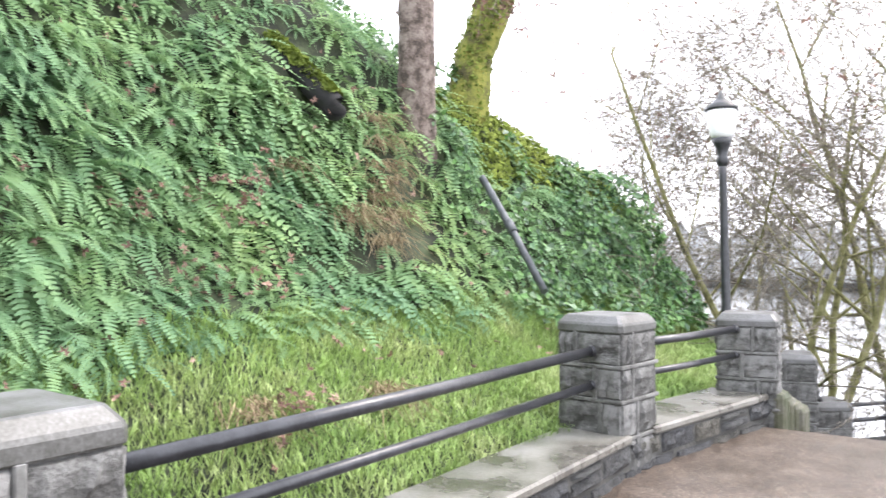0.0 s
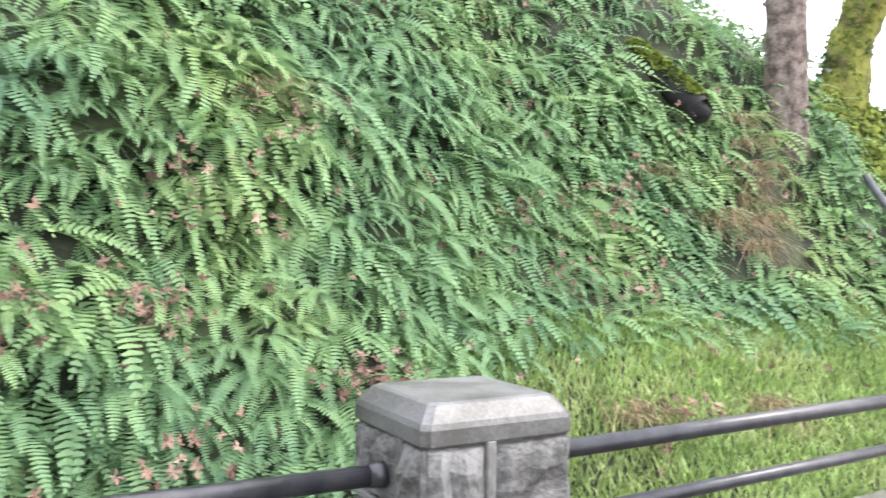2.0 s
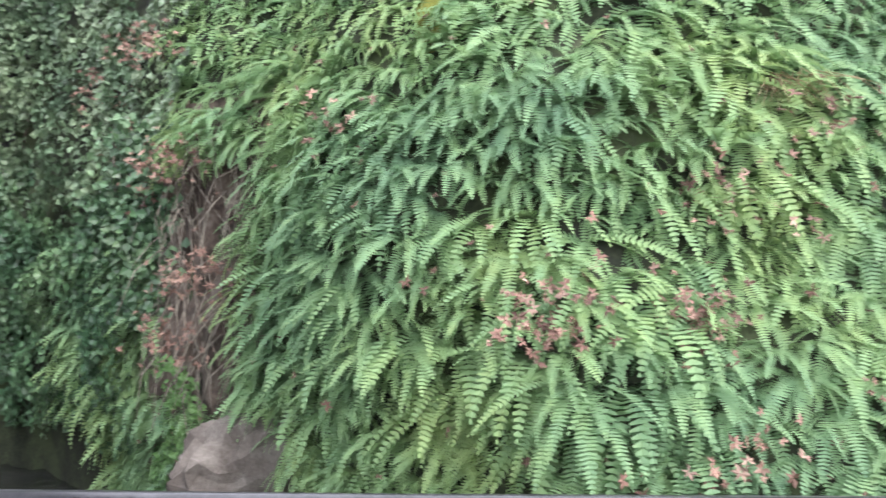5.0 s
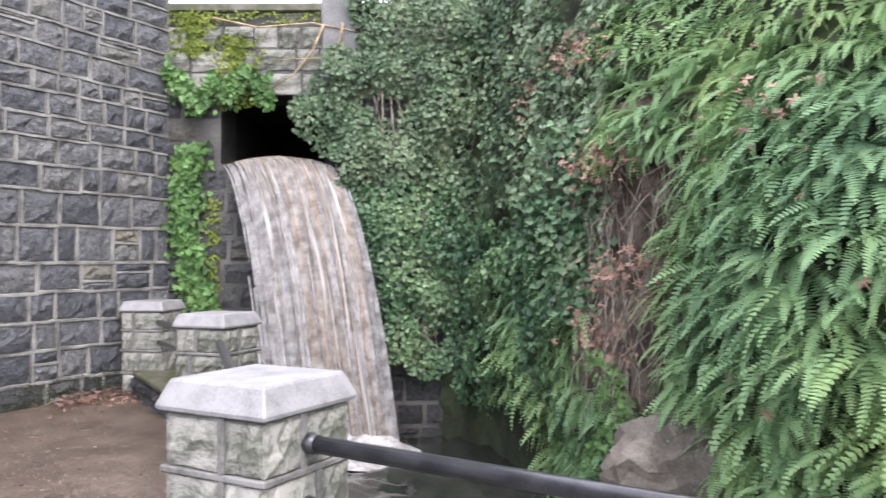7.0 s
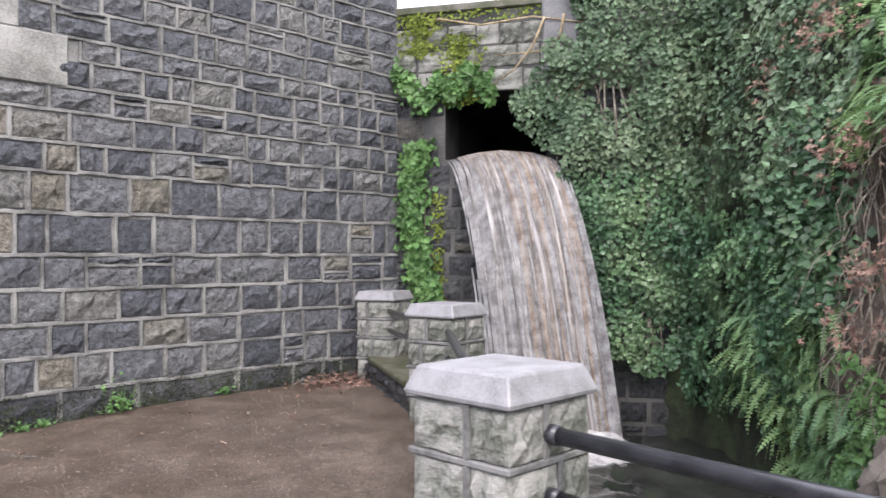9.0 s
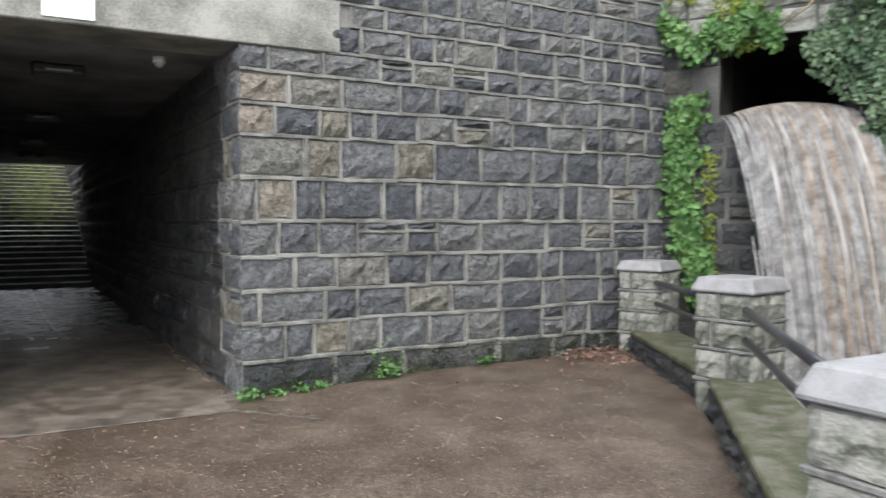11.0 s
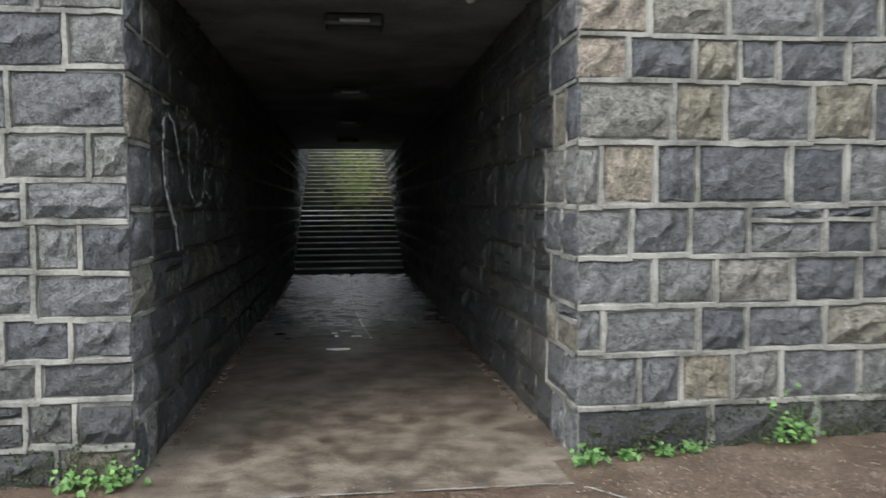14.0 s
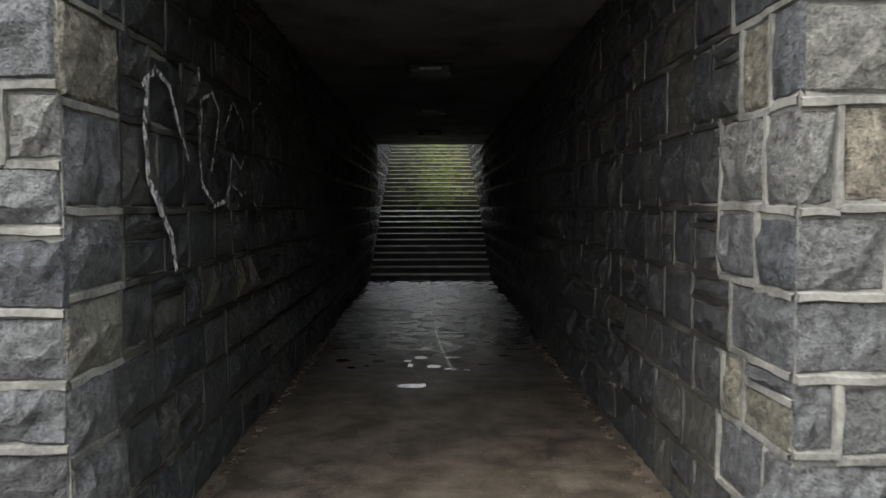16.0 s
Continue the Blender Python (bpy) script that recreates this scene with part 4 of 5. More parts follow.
solid("water_lake", box(-1500, 1500, -1500, 1500, -3.6, -3.3), LAKE, "pale still lake reaching the far shore", "water")


# ---- plants ----
def normal_at(y, u):
    e = 0.004
    a = hill(y + 0.05, u) - hill(y - 0.05, u)
    b = hill(y, min(1, u + e)) - hill(y, max(0, u - e))
    n = a.cross(b).normalized()
    return n if n.x < 0 else -n


def frond(rnd, verts, faces, az, length, rise, droop, pairs=20, wide=0.066):
    """A hanging frond with a close row of narrow leaflets on each side."""
    pts, el = [Vector((0, 0, 0))], rise
    step = length / pairs
    side = Vector((-math.sin(az), math.cos(az), 0))
    for i in range(pairs):
        el -= droop / pairs * (1.5 - 1.0 * i / pairs)
        pts.append(pts[-1] + step * Vector((math.cos(az) * math.cos(el), math.sin(az) * math.cos(el), math.sin(el))))
    twist = rnd.uniform(-0.35, 0.35)
    for i in range(1, pairs + 1):
        f = i / pairs
        p, d = pts[i], (pts[i] - pts[i - 1]).normalized()
        nrm = side.cross(d).normalized()
        w = wide * length / 0.6 * min(1.0, 0.45 + 2.0 * f) * (1 - f) ** 0.55 + 0.008
        for sg in (-1, 1):
            out = (side * sg * math.cos(twist) + nrm * math.sin(twist) * sg - nrm * rnd.uniform(0.1, 0.3) + d * 0.3).normalized()
            tip = p + out * w * rnd.uniform(0.88, 1.1)
            o = len(verts)
            verts += [p - d * step * 0.42, p + d * step * 0.42, tip + d * step * 0.26, tip - d * step * 0.1]
            faces.append((o, o + 1, o + 2, o + 3) if sg < 0 else (o, o + 3, o + 2, o + 1))


def fern_data(seed, pairs=15):
    """A fern on a steep slope: fronds fan out over +x and hang down in layers."""
    rnd = random.Random(seed)
    verts, faces = [], []
    n = rnd.randint(14, 16)
    for i in range(n):
        az = 1.75 * (2 * (i + rnd.uniform(-0.4, 0.4)) / (n - 1) - 1)
        frond(rnd, verts, faces, az, rnd.uniform(0.26, 0.54), rnd.uniform(-0.1, 0.75), rnd.uniform(0.9, 1.6), pairs)
    return np.array([tuple(v) for v in verts]), faces


def quick_mesh(name, verts, faces, *materials):
    me = bpy.data.meshes.new(name)
    me.from_pydata([tuple(v) for v in verts], [], faces)
    for m in materials:
        me.materials.append(m)
    return me


FERNS = [fern_data(200 + k) for k in range(7)]
FERNS_FAR = [fern_data(200 + k, 10) for k in range(7)]


def frond_mesh(seed):
    rnd = random.Random(seed)
    verts, faces = [], []
    frond(rnd, verts, faces, 0.0, rnd.uniform(0.26, 0.54), rnd.uniform(-0.1, 0.75), rnd.uniform(0.9, 1.6), 26)
    return quick_mesh("frond", verts, faces, FERN)


FRONDS = [frond_mesh(230 + k) for k in range(24)]


def sword_fern(m, seed):
    """A fern with each frond a piece."""
    rnd = random.Random(seed)
    fern = thing("sword_fern", "lush green sword fern hanging from the steep bank", "fern", m, "ferns on the bank")
    n = 15
    for i in range(n):
        ob = new("frond", rnd.choice(FRONDS))
        ob.parent = fern
        ob.matrix_basis = Matrix.Rotation(1.75 * (2 * (i + rnd.uniform(-0.4, 0.4)) / (n - 1) - 1), 4, 'Z') @ Matrix.Rotation(rnd.gauss(0, 0.08), 4, 'Y')


def bare(y, z):
    """Where earth and litter show instead of ferns."""
    return -6.9 < y < -5.6 and 0.35 < z < 2.5 and abs(y + 6.2) < 0.42 + 0.12 * z or -10.9 < y < -10.55 and 0.2 < z < 1.05


LOG0, LOG1 = Vector((4.57, -14.53, 2.98)), Vector((5.15, -14.27, 3.58))
CLEAR = [(LOG1, 0.3), (LOG0, 0.2), (LOG0.lerp(LOG1, 0.5), 0.35), (Vector((4.6, -15.85, 2.6)), 0.3), (Vector((4.9, -17.1, 3.2)), 0.3), (Vector((4.46, -15.15, 2.42)), 0.38), (Vector((4.15, -14.86, 1.84)), 0.34), (Vector((4.1, -14.3, 1.62)), 0.26),
         (Vector((4.74, -17.1, 3.24)), 0.45), (Vector((4.6, -18.1, 3.15)), 0.6), (Vector((4.38, -17.05, 2.65)), 0.4), (Vector((4.23, -13.58, 1.75)), 0.2), (Vector((5.35, -6.95, 0.05)), 0.5)]
rs = random.Random(77)
spots, cells = [], {}
for _ in range(42000):
    y, u = rs.uniform(-20.4, -4.5), rs.uniform(0.03, 0.9)
    p = hill(y, u)
    if p.z < -0.75 or p.z > 5.4 or bare(y, p.z):
        continue
    if y < -11.2 and p.z < 0.95 + 0.2 * noise.noise(Vector((y, 0, 1))):
        continue
    if y < -16.5 and rs.random() < 0.35 or y > -5.9 and p.z > 2.6 or y > -5.2 and not 0.2 < p.z < 1.9:
        continue
    if any((p - q).length < r for q, r in CLEAR):
        continue
    gap = 0.145 + 0.05 * ease((p.z - 2.6) / 1.2) + 0.05 * ease((-13.5 - y) / 2)
    k = (int(p.y / 0.35), int((p.z + 5) / 0.35))
    if any((p - q).length_squared < gap * gap for dy in (-1, 0, 1) for dz in (-1, 0, 1) for q in cells.get((k[0] + dy, k[1] + dz), ())):
        continue
    cells.setdefault(k, []).append(p)
    spots.append((p, normal_at(y, u), (0.95 + 0.35 * noise.noise(p * 1.2)) * rs.uniform(0.8, 1.18)))
near = [s for s in spots if -11.6 < s[0].y < -6.0 and s[0].z < 3.1][:260]
keep = set(id(s) for s in near)
far_v, far_f, base, made = [], [], 0, []
for s in spots:
    p, n, size = s
    q = Matrix.Rotation(math.atan2(n.y, n.x) + rs.gauss(0, 0.45), 4, 'Z') @ Matrix.Rotation(rs.gauss(0.12, 0.2), 4, 'Y') @ Matrix.Rotation(rs.gauss(0, 0.2), 4, 'X')
    m = Matrix.Translation(p - n * 0.02) @ q @ Matrix.Scale(size, 4)
    k = rs.randrange(7)
    if id(s) in keep:
        sword_fern(m, 700 + len(made))
        made.append(p)
    else:
        v, f = (FERNS_FAR if p.y < -13.2 or p.z > 3.4 else FERNS)[k]
        a = np.array(m)
        far_v.append(v @ a[:3, :3].T + a[:3, 3])
        far_f += [tuple(i + base for i in t) for t in f]
        base += len(v)
ob = new("fern_cover", quick_mesh("fern_cover", np.concatenate(far_v), far_f, FERN))
tagged(ob, "dense green sword ferns over the upper bank", "ferns", "", "stuff")


def leaf_cloud(places, size, seed, lobes=False, droop=0.3):
    """Many small folded leaves at (place, facing)."""
    rnd = random.Random(seed)
    verts, faces = [], []
    for p, n in places:
        s = size * rnd.uniform(0.6, 1.35)
        nn = (n + Vector((rnd.gauss(0, 0.45), rnd.gauss(0, 0.45), rnd.gauss(0.15, 0.45)))).normalized()
        t = nn.orthogonal().normalized()
        t = Matrix.Rotation(rnd.uniform(0, 6.28), 3, nn) @ t
        t = (t + Vector((0, 0, -droop))).normalized()
        b = nn.cross(t).normalized()
        o = len(verts)
        verts += [p, p + t * s * 0.35 + b * s * 0.45 + nn * s * 0.12, p + t * s, p + t * s * 0.35 - b * s * 0.45 + nn * s * 0.12]
        faces += [(o, o + 1, o + 2), (o, o + 2, o + 3)]
        if lobes:
            del verts[-4:], faces[-2:]
            o = len(verts)
            verts.append(p + t * s * 0.15)
            for q in range(11):
                a = -2.4 + 4.8 * q / 10
                r = s * (0.75 if q % 2 else 0.34) * rnd.uniform(0.8, 1.15)
                verts.append(p + (t * math.cos(a) + b * math.sin(a)) * r + nn * s * rnd.uniform(-0.18, 0.18))
            faces += [(o, o + q, o + q + 1) for q in range(1, 11)]
    return verts, faces


def plant(name, label, category, places, size, material, seed, lobes=False, stems=(), stem_mat=None, kind="", group="", droop=0.3):
    """A leafy thing; a large one hangs in several sprays, side by side."""
    ob = thing(name, label, category, None, group, kind)
    sprays = max(1, len(places) // 1200)
    order = sorted(places, key=lambda q: q[0].y + 0.25 * noise.noise(q[0] * 1.5)) if sprays > 1 else places
    for k in range(sprays):
        v, f = leaf_cloud(order[len(order) * k // sprays:len(order) * (k + 1) // sprays], size, seed + 1000 * k, lobes, droop)
        part("spray" if sprays > 1 else "foliage", quick_mesh("spray", v, f, material), None, ob)
    for st in stems:
        part("stem", tube(st[0], st[1], 5, None, False), stem_mat or TWIG, ob)
    return ob


def wall_place(k, z, out):
    return CW @ Vector((k, -out, z))


WALL_N = (CW.to_3x3() @ Vector((0, -1, 0))).normalized()
rs = random.Random(31)
# pale ivy in a strip beside the fall
pl = []
for _ in range(2600):
    z = rs.uniform(0.55, 3.1)
    c = 0.42 + 0.1 * math.sin(z * 2.1) + (0.1 if z < 1.2 else 0)
    k = rs.gauss(c, 0.09 + 0.07 * noise.noise(Vector((z * 2.3, 1, 0))))
    if k < 0.72:
        pl.append((wall_place(k, z, rs.uniform(0.02, 0.2) * (1 - abs(k - c) * 1.5)), WALL_N))
plant("ivy", "bright green ivy trailing down the wall beside the waterfall", "ivy", pl, 0.085, IVY_LIGHT, 1, False,
      [([wall_place(0.4 + 0.05 * i, z, 0.03) for z in (0.6, 1.3, 2.1, 2.9)], 0.012) for i in range(3)], TWIG, "", "ivy")
pl = []
for _ in range(900):
    k = rs.uniform(0.1, 1.45)
    pl.append((wall_place(k, 3.82 + 0.3 * noise.noise(Vector((k * 3, 0, 0))) + rs.gauss(0, 0.09), rs.uniform(0.02, 0.2)), WALL_N))
plant("ivy", "yellow-green creeper hanging over the culvert mouth", "ivy", pl, 0.09, IVY_LIGHT, 2, False, (), None, "", "ivy")
# dark ivy over the rest of the wall and the bank corner
pl = []
while len(pl) < 15000:
    k, z = rs.uniform(1.5, 4.5), rs.uniform(-0.45, 5.1)
    edge = 2.35 - 0.55 * ease((z - 2.7) / 0.5) + 0.25 * ease((z - 3.6) / 0.5) + 0.45 * ease((z - 4.2) / 0.4)
    if z < 2.4:
        edge = 2.2 + 0.15 * noise.noise(Vector((z * 2, 0, 0)))
    n_ = noise.noise(Vector((k * 1.8, z * 1.8, 3)))
    if k < edge + 0.2 * noise.noise(Vector((k * 3, z * 3, 0))) or n_ < -0.5 or z < 0.1 + 0.5 * n_:
        continue
    pl.append((wall_place(k, z, 0.05 + 0.28 * max(0, 0.5 + n_) + rs.uniform(0, 0.1)), WALL_N))
stems = []
for i in range(16):
    k = rs.uniform(2.2, 4.3)
    stems.append(([wall_place(k + rs.gauss(0, 0.12), z, 0.1 + rs.uniform(0, 0.1)) for z in (0.3, 1.2, 2.2, 3.2, 4.3)], 0.014))
plant("ivy", "thick dark ivy covering the culvert wall", "ivy", [q for q in pl if q[0].z < 2.6], 0.068, IVY, 3, False, stems, TWIG, "", "ivy")
plant("ivy", "dull green ivy hanging from the top of the culvert wall", "ivy", [q for q in pl if q[0].z >= 2.6], 0.068, IVY_DULL, 8, False, (), None, "", "ivy")
pl = []
while len(pl) < 17000:
    y, u = rs.uniform(-6.1, -2.6), rs.uniform(0.02, 0.85)
    p = hill(y, u)
    nz = noise.noise(p * 1.6)
    if p.z < -0.1 + 0.5 * nz or p.z > 6 or (y < -5.6 and p.z < 2.5) or nz < -0.35:
        continue
    n = normal_at(y, u)
    pl.append((p + n * (0.05 + 0.35 * max(0, 0.4 + nz) + rs.uniform(0, 0.1)), n))
plant("ivy", "dark glossy ivy over the foot of the bank", "ivy", [q for q in pl if q[0].z < 2.2], 0.072, IVY, 4, False, (), None, "", "ivy")
plant("shrub", "dull grey-green shrub leaves over the bank", "shrub", [q for q in pl if q[0].z >= 2.2], 0.072, IVY_DULL, 9, False, (), None, "", "")
pl = []
while len(pl) < 1500:
    y, z = rs.gauss(-5.55, 0.22), rs.uniform(1.0, 2.9)
    u = 0.35
    p = Vector((7.0 + 0.5 * (y + 5.5) - 0.25 + rs.uniform(-0.2, 0.1), y, z))
    pl.append((p, Vector((-0.9, -0.3, 0.3))))
plant("shrub", "leafy green shrub at the edge of the ivy", "shrub", pl, 0.08, IVY, 5, False, [([(6.95, -5.5 + 0.1 * i, 0.6), (6.9, -5.5 + 0.12 * i, 1.6), (6.8, -5.55 + 0.15 * i, 2.7)], 0.012) for i in range(-1, 3)])
# low leafy cover at the far end of the bank
pl = []
while len(pl) < 15000:
    y, u = rs.uniform(-24.0, -15.8), rs.uniform(0.05, 0.95)
    p = hill(y, u)
    nz = noise.noise(p * 1.3)
    if any((p - q).length < r for q, r in CLEAR):
        continue
    if p.z < 0.45 or nz < -0.3 or rs.random() > (-15.0 - y) / 4.5:
        continue
    n = normal_at(y, u)
    pl.append((p + n * (0.03 + 0.35 * max(0, 0.3 + nz) + rs.uniform(0, 0.12)), n))
plant("shrub", "mixed evergreen shrubs over the end of the bank", "shrub", pl[:10500], 0.075, IVY_LIGHT, 6)
plant("shrub", "dark evergreen shrubs over the end of the bank", "shrub", pl[10500:], 0.09, IVY, 7)


# moss cushions
def moss(label, places, seed, size=0.045):
    v, f = leaf_cloud(places, size, seed, False, 0.0)
    ob = new("moss", quick_mesh("moss", v, f, MOSS))
    return tagged(ob, label, "moss", "", "stuff")


pl = []
for _ in range(9000):
    k, z = rs.uniform(0.0, 2.3), rs.uniform(3.6, 4.85)
    a = math.exp(-((k - 0.45) / 0.22) ** 2) * (z > 4.25) + math.exp(-((k - 1.0) / 0.2) ** 2) * (z < 4.55) + 0.25 * (z > 4.7)
    if rs.random() < a * 0.8:
        pl.append((wall_place(k, z, 0.03 + rs.uniform(0, 0.02)), WALL_N))
for _ in range(350):
    pl.append((wall_place(rs.gauss(0.68, 0.05), rs.uniform(0.6, 2.4), 0.03), WALL_N))
moss("yellow-green moss on the culvert wall", pl, 11)
pl = []
for _ in range(26000):
    y, u = rs.uniform(-19.9, -16.4), rs.uniform(0.3, 0.95)
    p = hill(y, u)
    d = min((p - Vector(q)).length / r for q, r in (((4.74, -17.1, 3.2), 0.5), ((4.6, -18.1, 3.1), 0.75), ((4.38, -17.05, 2.65), 0.35), ((4.2, -19.4, 2.4), 0.5)))
    if d < 1 + 0.4 * noise.noise(p * 4):
        n = normal_at(y, u)
        pl.append((p + n * rs.uniform(0.02, 0.1), n))
moss("bright yellow-green moss over the crest of the bank", pl, 15, 0.06)
pl = []
for _ in range(2600):
    y, u = rs.uniform(-6.6, -5.7), rs.uniform(0.02, 0.3)
    p = hill(y, u)
    if abs(y + 6.05 + 0.12 * math.sin(p.z * 5)) < 0.2 and p.z < 0.75:
        pl.append((p + Vector((-0.22 - rs.uniform(0, 0.06), 0, 0)), Vector((-1, 0, 0.3))))
v, f = leaf_cloud(pl, 0.05, 16, False, 0.2)
tagged(new("moss", quick_mesh("moss", v, f, IVY_LIGHT)), "fresh green moss beside the boulder", "moss", "", "stuff")
pl = []
for _ in range(3600):
    x = rs.choice((rs.uniform(1.45, 6.2), rs.uniform(1.45, 6.2), rs.uniform(-4.4, -1.45)))
    z = ground_z(x, 0) + abs(rs.gauss(0, 0.14 + 0.06 * noise.noise(Vector((x * 2, 0, 0)))))
    pl.append((Vector((x, -0.035 + rs.uniform(-0.01, 0.01), z)), Vector((0, -1, 0.2))))
v, f = leaf_cloud(pl, 0.022, 12, False, 0.0)
ob = new("moss", quick_mesh("moss", v, f, DARK_MOSS))
tagged(ob, "dark green moss along the foot of the wall", "moss", "", "stuff")

# grass between the railing and the bank
verts, faces = [], []
for _ in range(60000):
    y, u = rs.uniform(-20.0, -10.9), rs.uniform(0.0, 0.3)
    p = hill(y, u)
    if p.z > 1.1 + 0.2 * noise.noise(Vector((y, 0, 1))) or p.z < 0:
        continue
    h, a = rs.uniform(0.04, 0.13), rs.uniform(0, 6.28)
    d = Vector((math.cos(a), math.sin(a), 0))
    o = len(verts)
    b = d.cross(Vector((0, 0, 1))) * 0.005
    verts += [p - b, p + b, p + d * h * 0.5 + Vector((0, 0, h * 0.8)) + b * 0.7, p + d * h * 0.5 + Vector((0, 0, h * 0.8)) - b * 0.7, p + d * h * 1.1 + Vector((0, 0, h))]
    faces += [(o, o + 1, o + 2, o + 3), (o + 3, o + 2, o + 4)]
ob = new("grass", quick_mesh("grass", verts, faces, GRASS))
tagged(ob, "short wet grass along the railing", "grass", "", "stuff")


def tuft(x, y, z, n, h, seed, down=False):
    rnd = random.Random(seed)
    bm = bmesh.new()
    for _ in range(n):
        a, r = rnd.uniform(0, 6.28), rnd.uniform(0, 0.25)
        p = Vector((r * math.cos(a), r * math.sin(a), 0))
        d = Vector((rnd.gauss(-0.5, 0.3), rnd.gauss(0, 0.4), 0))
        hh = h * rnd.uniform(0.5, 1.1)
        pts = [p + d * hh * f * f + Vector((0, 0, hh * (f - 1.3 * f * f) if down else hh * (f - 0.45 * f * f))) for f in (0, 0.35, 0.7, 1)]
        tube(pts, [0.004, 0.004, 0.003, 0.001], 3, bm, False)
    ob = thing("dry_grass", "tuft of dry straw-coloured grass on the bank", "grass", pose(x, y, z), "dry tufts")
    part("blades", bm, DRY, ob)


for i, (y, u) in enumerate(((-15.15, 0.4), (-15.0, 0.37), (-15.2, 0.43), (-14.86, 0.31), (-14.8, 0.33), (-14.95, 0.35), (-14.3, 0.29), (-14.5, 0.27), (-13.9, 0.33), (-10.3, 0.34), (-14.3, 0.30), (-12.2, 0.1), (-13.2, 0.09))):
    p = hill(y, u)
    tuft(p.x - 0.05, p.y, p.z, 50, 0.55, 300 + i, True)

# bare earth, boulder and dead stalks by the pool
bm = grid(lambda a, b: hill(-6.95 + 1.4 * a, 0.06 + 0.4 * b) + Vector((-0.06 - 0.1 * noise.noise(Vector((a * 9, b * 9, 1))) - 0.06 * noise.noise(Vector((a * 27, b * 27, 4))), 0, 0)), 60, 80)
solid("ground_bare_patch", bm, DIRT, "bare brown earth with roots on the bank", "ground")
boulder = bmesh.new()
bmesh.ops.create_icosphere(boulder, subdivisions=4, radius=1)
for v in boulder.verts:
    n = 1 + 0.25 * noise.noise(v.co * 1.4) + 0.2 * noise.noise(v.co * 3.5) + 0.12 * noise.noise(v.co * 7) + 0.06 * noise.noise(v.co * 15)
    v.co = Vector((v.co.x * 0.5 * n, v.co.y * 0.62 * n, v.co.z * 0.78 * n))
    v.co.x = max(v.co.x, -0.36 + 0.05 * noise.noise(v.co * 5))
ob = new("boulder", mesh_of("boulder", boulder, ROCK))
ob.matrix_world = pose(5.5, -6.92, -0.2, 0, -8, 10)
tagged(ob, "grey-brown boulder set in the bank above the pool", "boulder")
tangle = thing("dead_creeper", "tangle of dry brown stems hanging on the bare bank", "creeper")
for i in range(170):
    y, u = rs.uniform(-6.8, -5.7), rs.uniform(0.2, 0.45)
    p = hill(y, u) + Vector((-0.08, 0, 0))
    d = Vector((rs.gauss(-0.1, 0.08), rs.gauss(0, 0.25), -rs.uniform(0.3, 0.9)))
    part("stem", tube([p, p + d * 0.5 + Vector((-0.08, rs.gauss(0, 0.06), 0.05)), p + d], [0.006, 0.005, 0.002], 4, None, False), TWIG, tangle)

# fallen leaves
pl = []
for _ in range(420):
    y, u = rs.uniform(-16, -5.6), rs.uniform(0.05, 0.75)
    p, n = hill(y, u), normal_at(y, u)
    pl.append((p + n * rs.uniform(0.12, 0.3), n))
for (cx, cy, cz), k in (((3.95, -9.85, 1.95), 22), ((4.0, -10.4, 2.35), 18), ((3.72, -9.58, 1.25), 50), ((4.12, -9.82, 1.98), 20), ((4.42, -12.28, 1.92), 30), ((4.04, -12.55, 1.36), 26), ((4.46, -12.87, 2.0), 20), ((3.72, -8.86, 1.29), 30), ((3.45, -8.75, 1.25), 40), ((3.45, -10.7, 0.85), 60), ((3.45, -10.75, 0.45), 60), ((3.3, -9.6, 0.6), 20), ((3.35, -9.15, 0.35), 16), ((3.85, -13.0, 1.35), 16), ((2.9, -12.35, 0.62), 24), ((4.0, -12.9, 2.0), 30), ((7.0, -5.5, 2.7), 100), ((6.75, -5.75, 2.2), 80), ((7.6, -4.9, 3.3), 60), ((5.8, -6.3, 1.45), 60), ((5.75, -6.15, 1.0), 40), ((6.0, -6.0, 2.4), 50), ((6.3, -5.75, 3.4), 60), ((4.6, -7.5, 2.5), 18), ((3.5, -11.2, 0.7), 30)):
    for _ in range(int(k * 1.3)):
        pl.append((Vector((cx - 0.14 + rs.gauss(0, 0.05), cy + rs.gauss(0, 0.16), cz + rs.gauss(0, 0.11))), Vector((-0.8, 0, 0.5))))
v, f = leaf_cloud(pl, 0.052, 21, True, 0.1)
ob = new("fallen_leaves", quick_mesh("fallen_leaves", v, f, LITTER))
tagged(ob, "red-brown fallen maple leaves caught among the ferns", "leaves", "", "stuff")
pl = []
for _ in range(420):
    x, y = rs.gauss(5.55, 0.35), -0.1 - abs(rs.gauss(0, 0.3))
    pl.append((Vector((x, y, ground_z(x, y) + 0.01 + max(0, 0.12 - 0.25 * abs(y)) * rs.random())), Vector((0, 0, 1))))
for _ in range(160):
    x, y = rs.uniform(-4, 5), rs.uniform(-6, -0.2)
    if x < 1.9 + (y + 6) * 0.7:
        pl.append((Vector((x, y, ground_z(x, y) + 0.008)), Vector((0, 0, 1.5))))
v, f = leaf_cloud(pl, 0.04, 22, True, 0.0)
ob = new("leaf_litter", quick_mesh("leaf_litter", v, f, LITTER))
tagged(ob, "brown leaf litter on the wet asphalt", "leaves", "", "stuff")

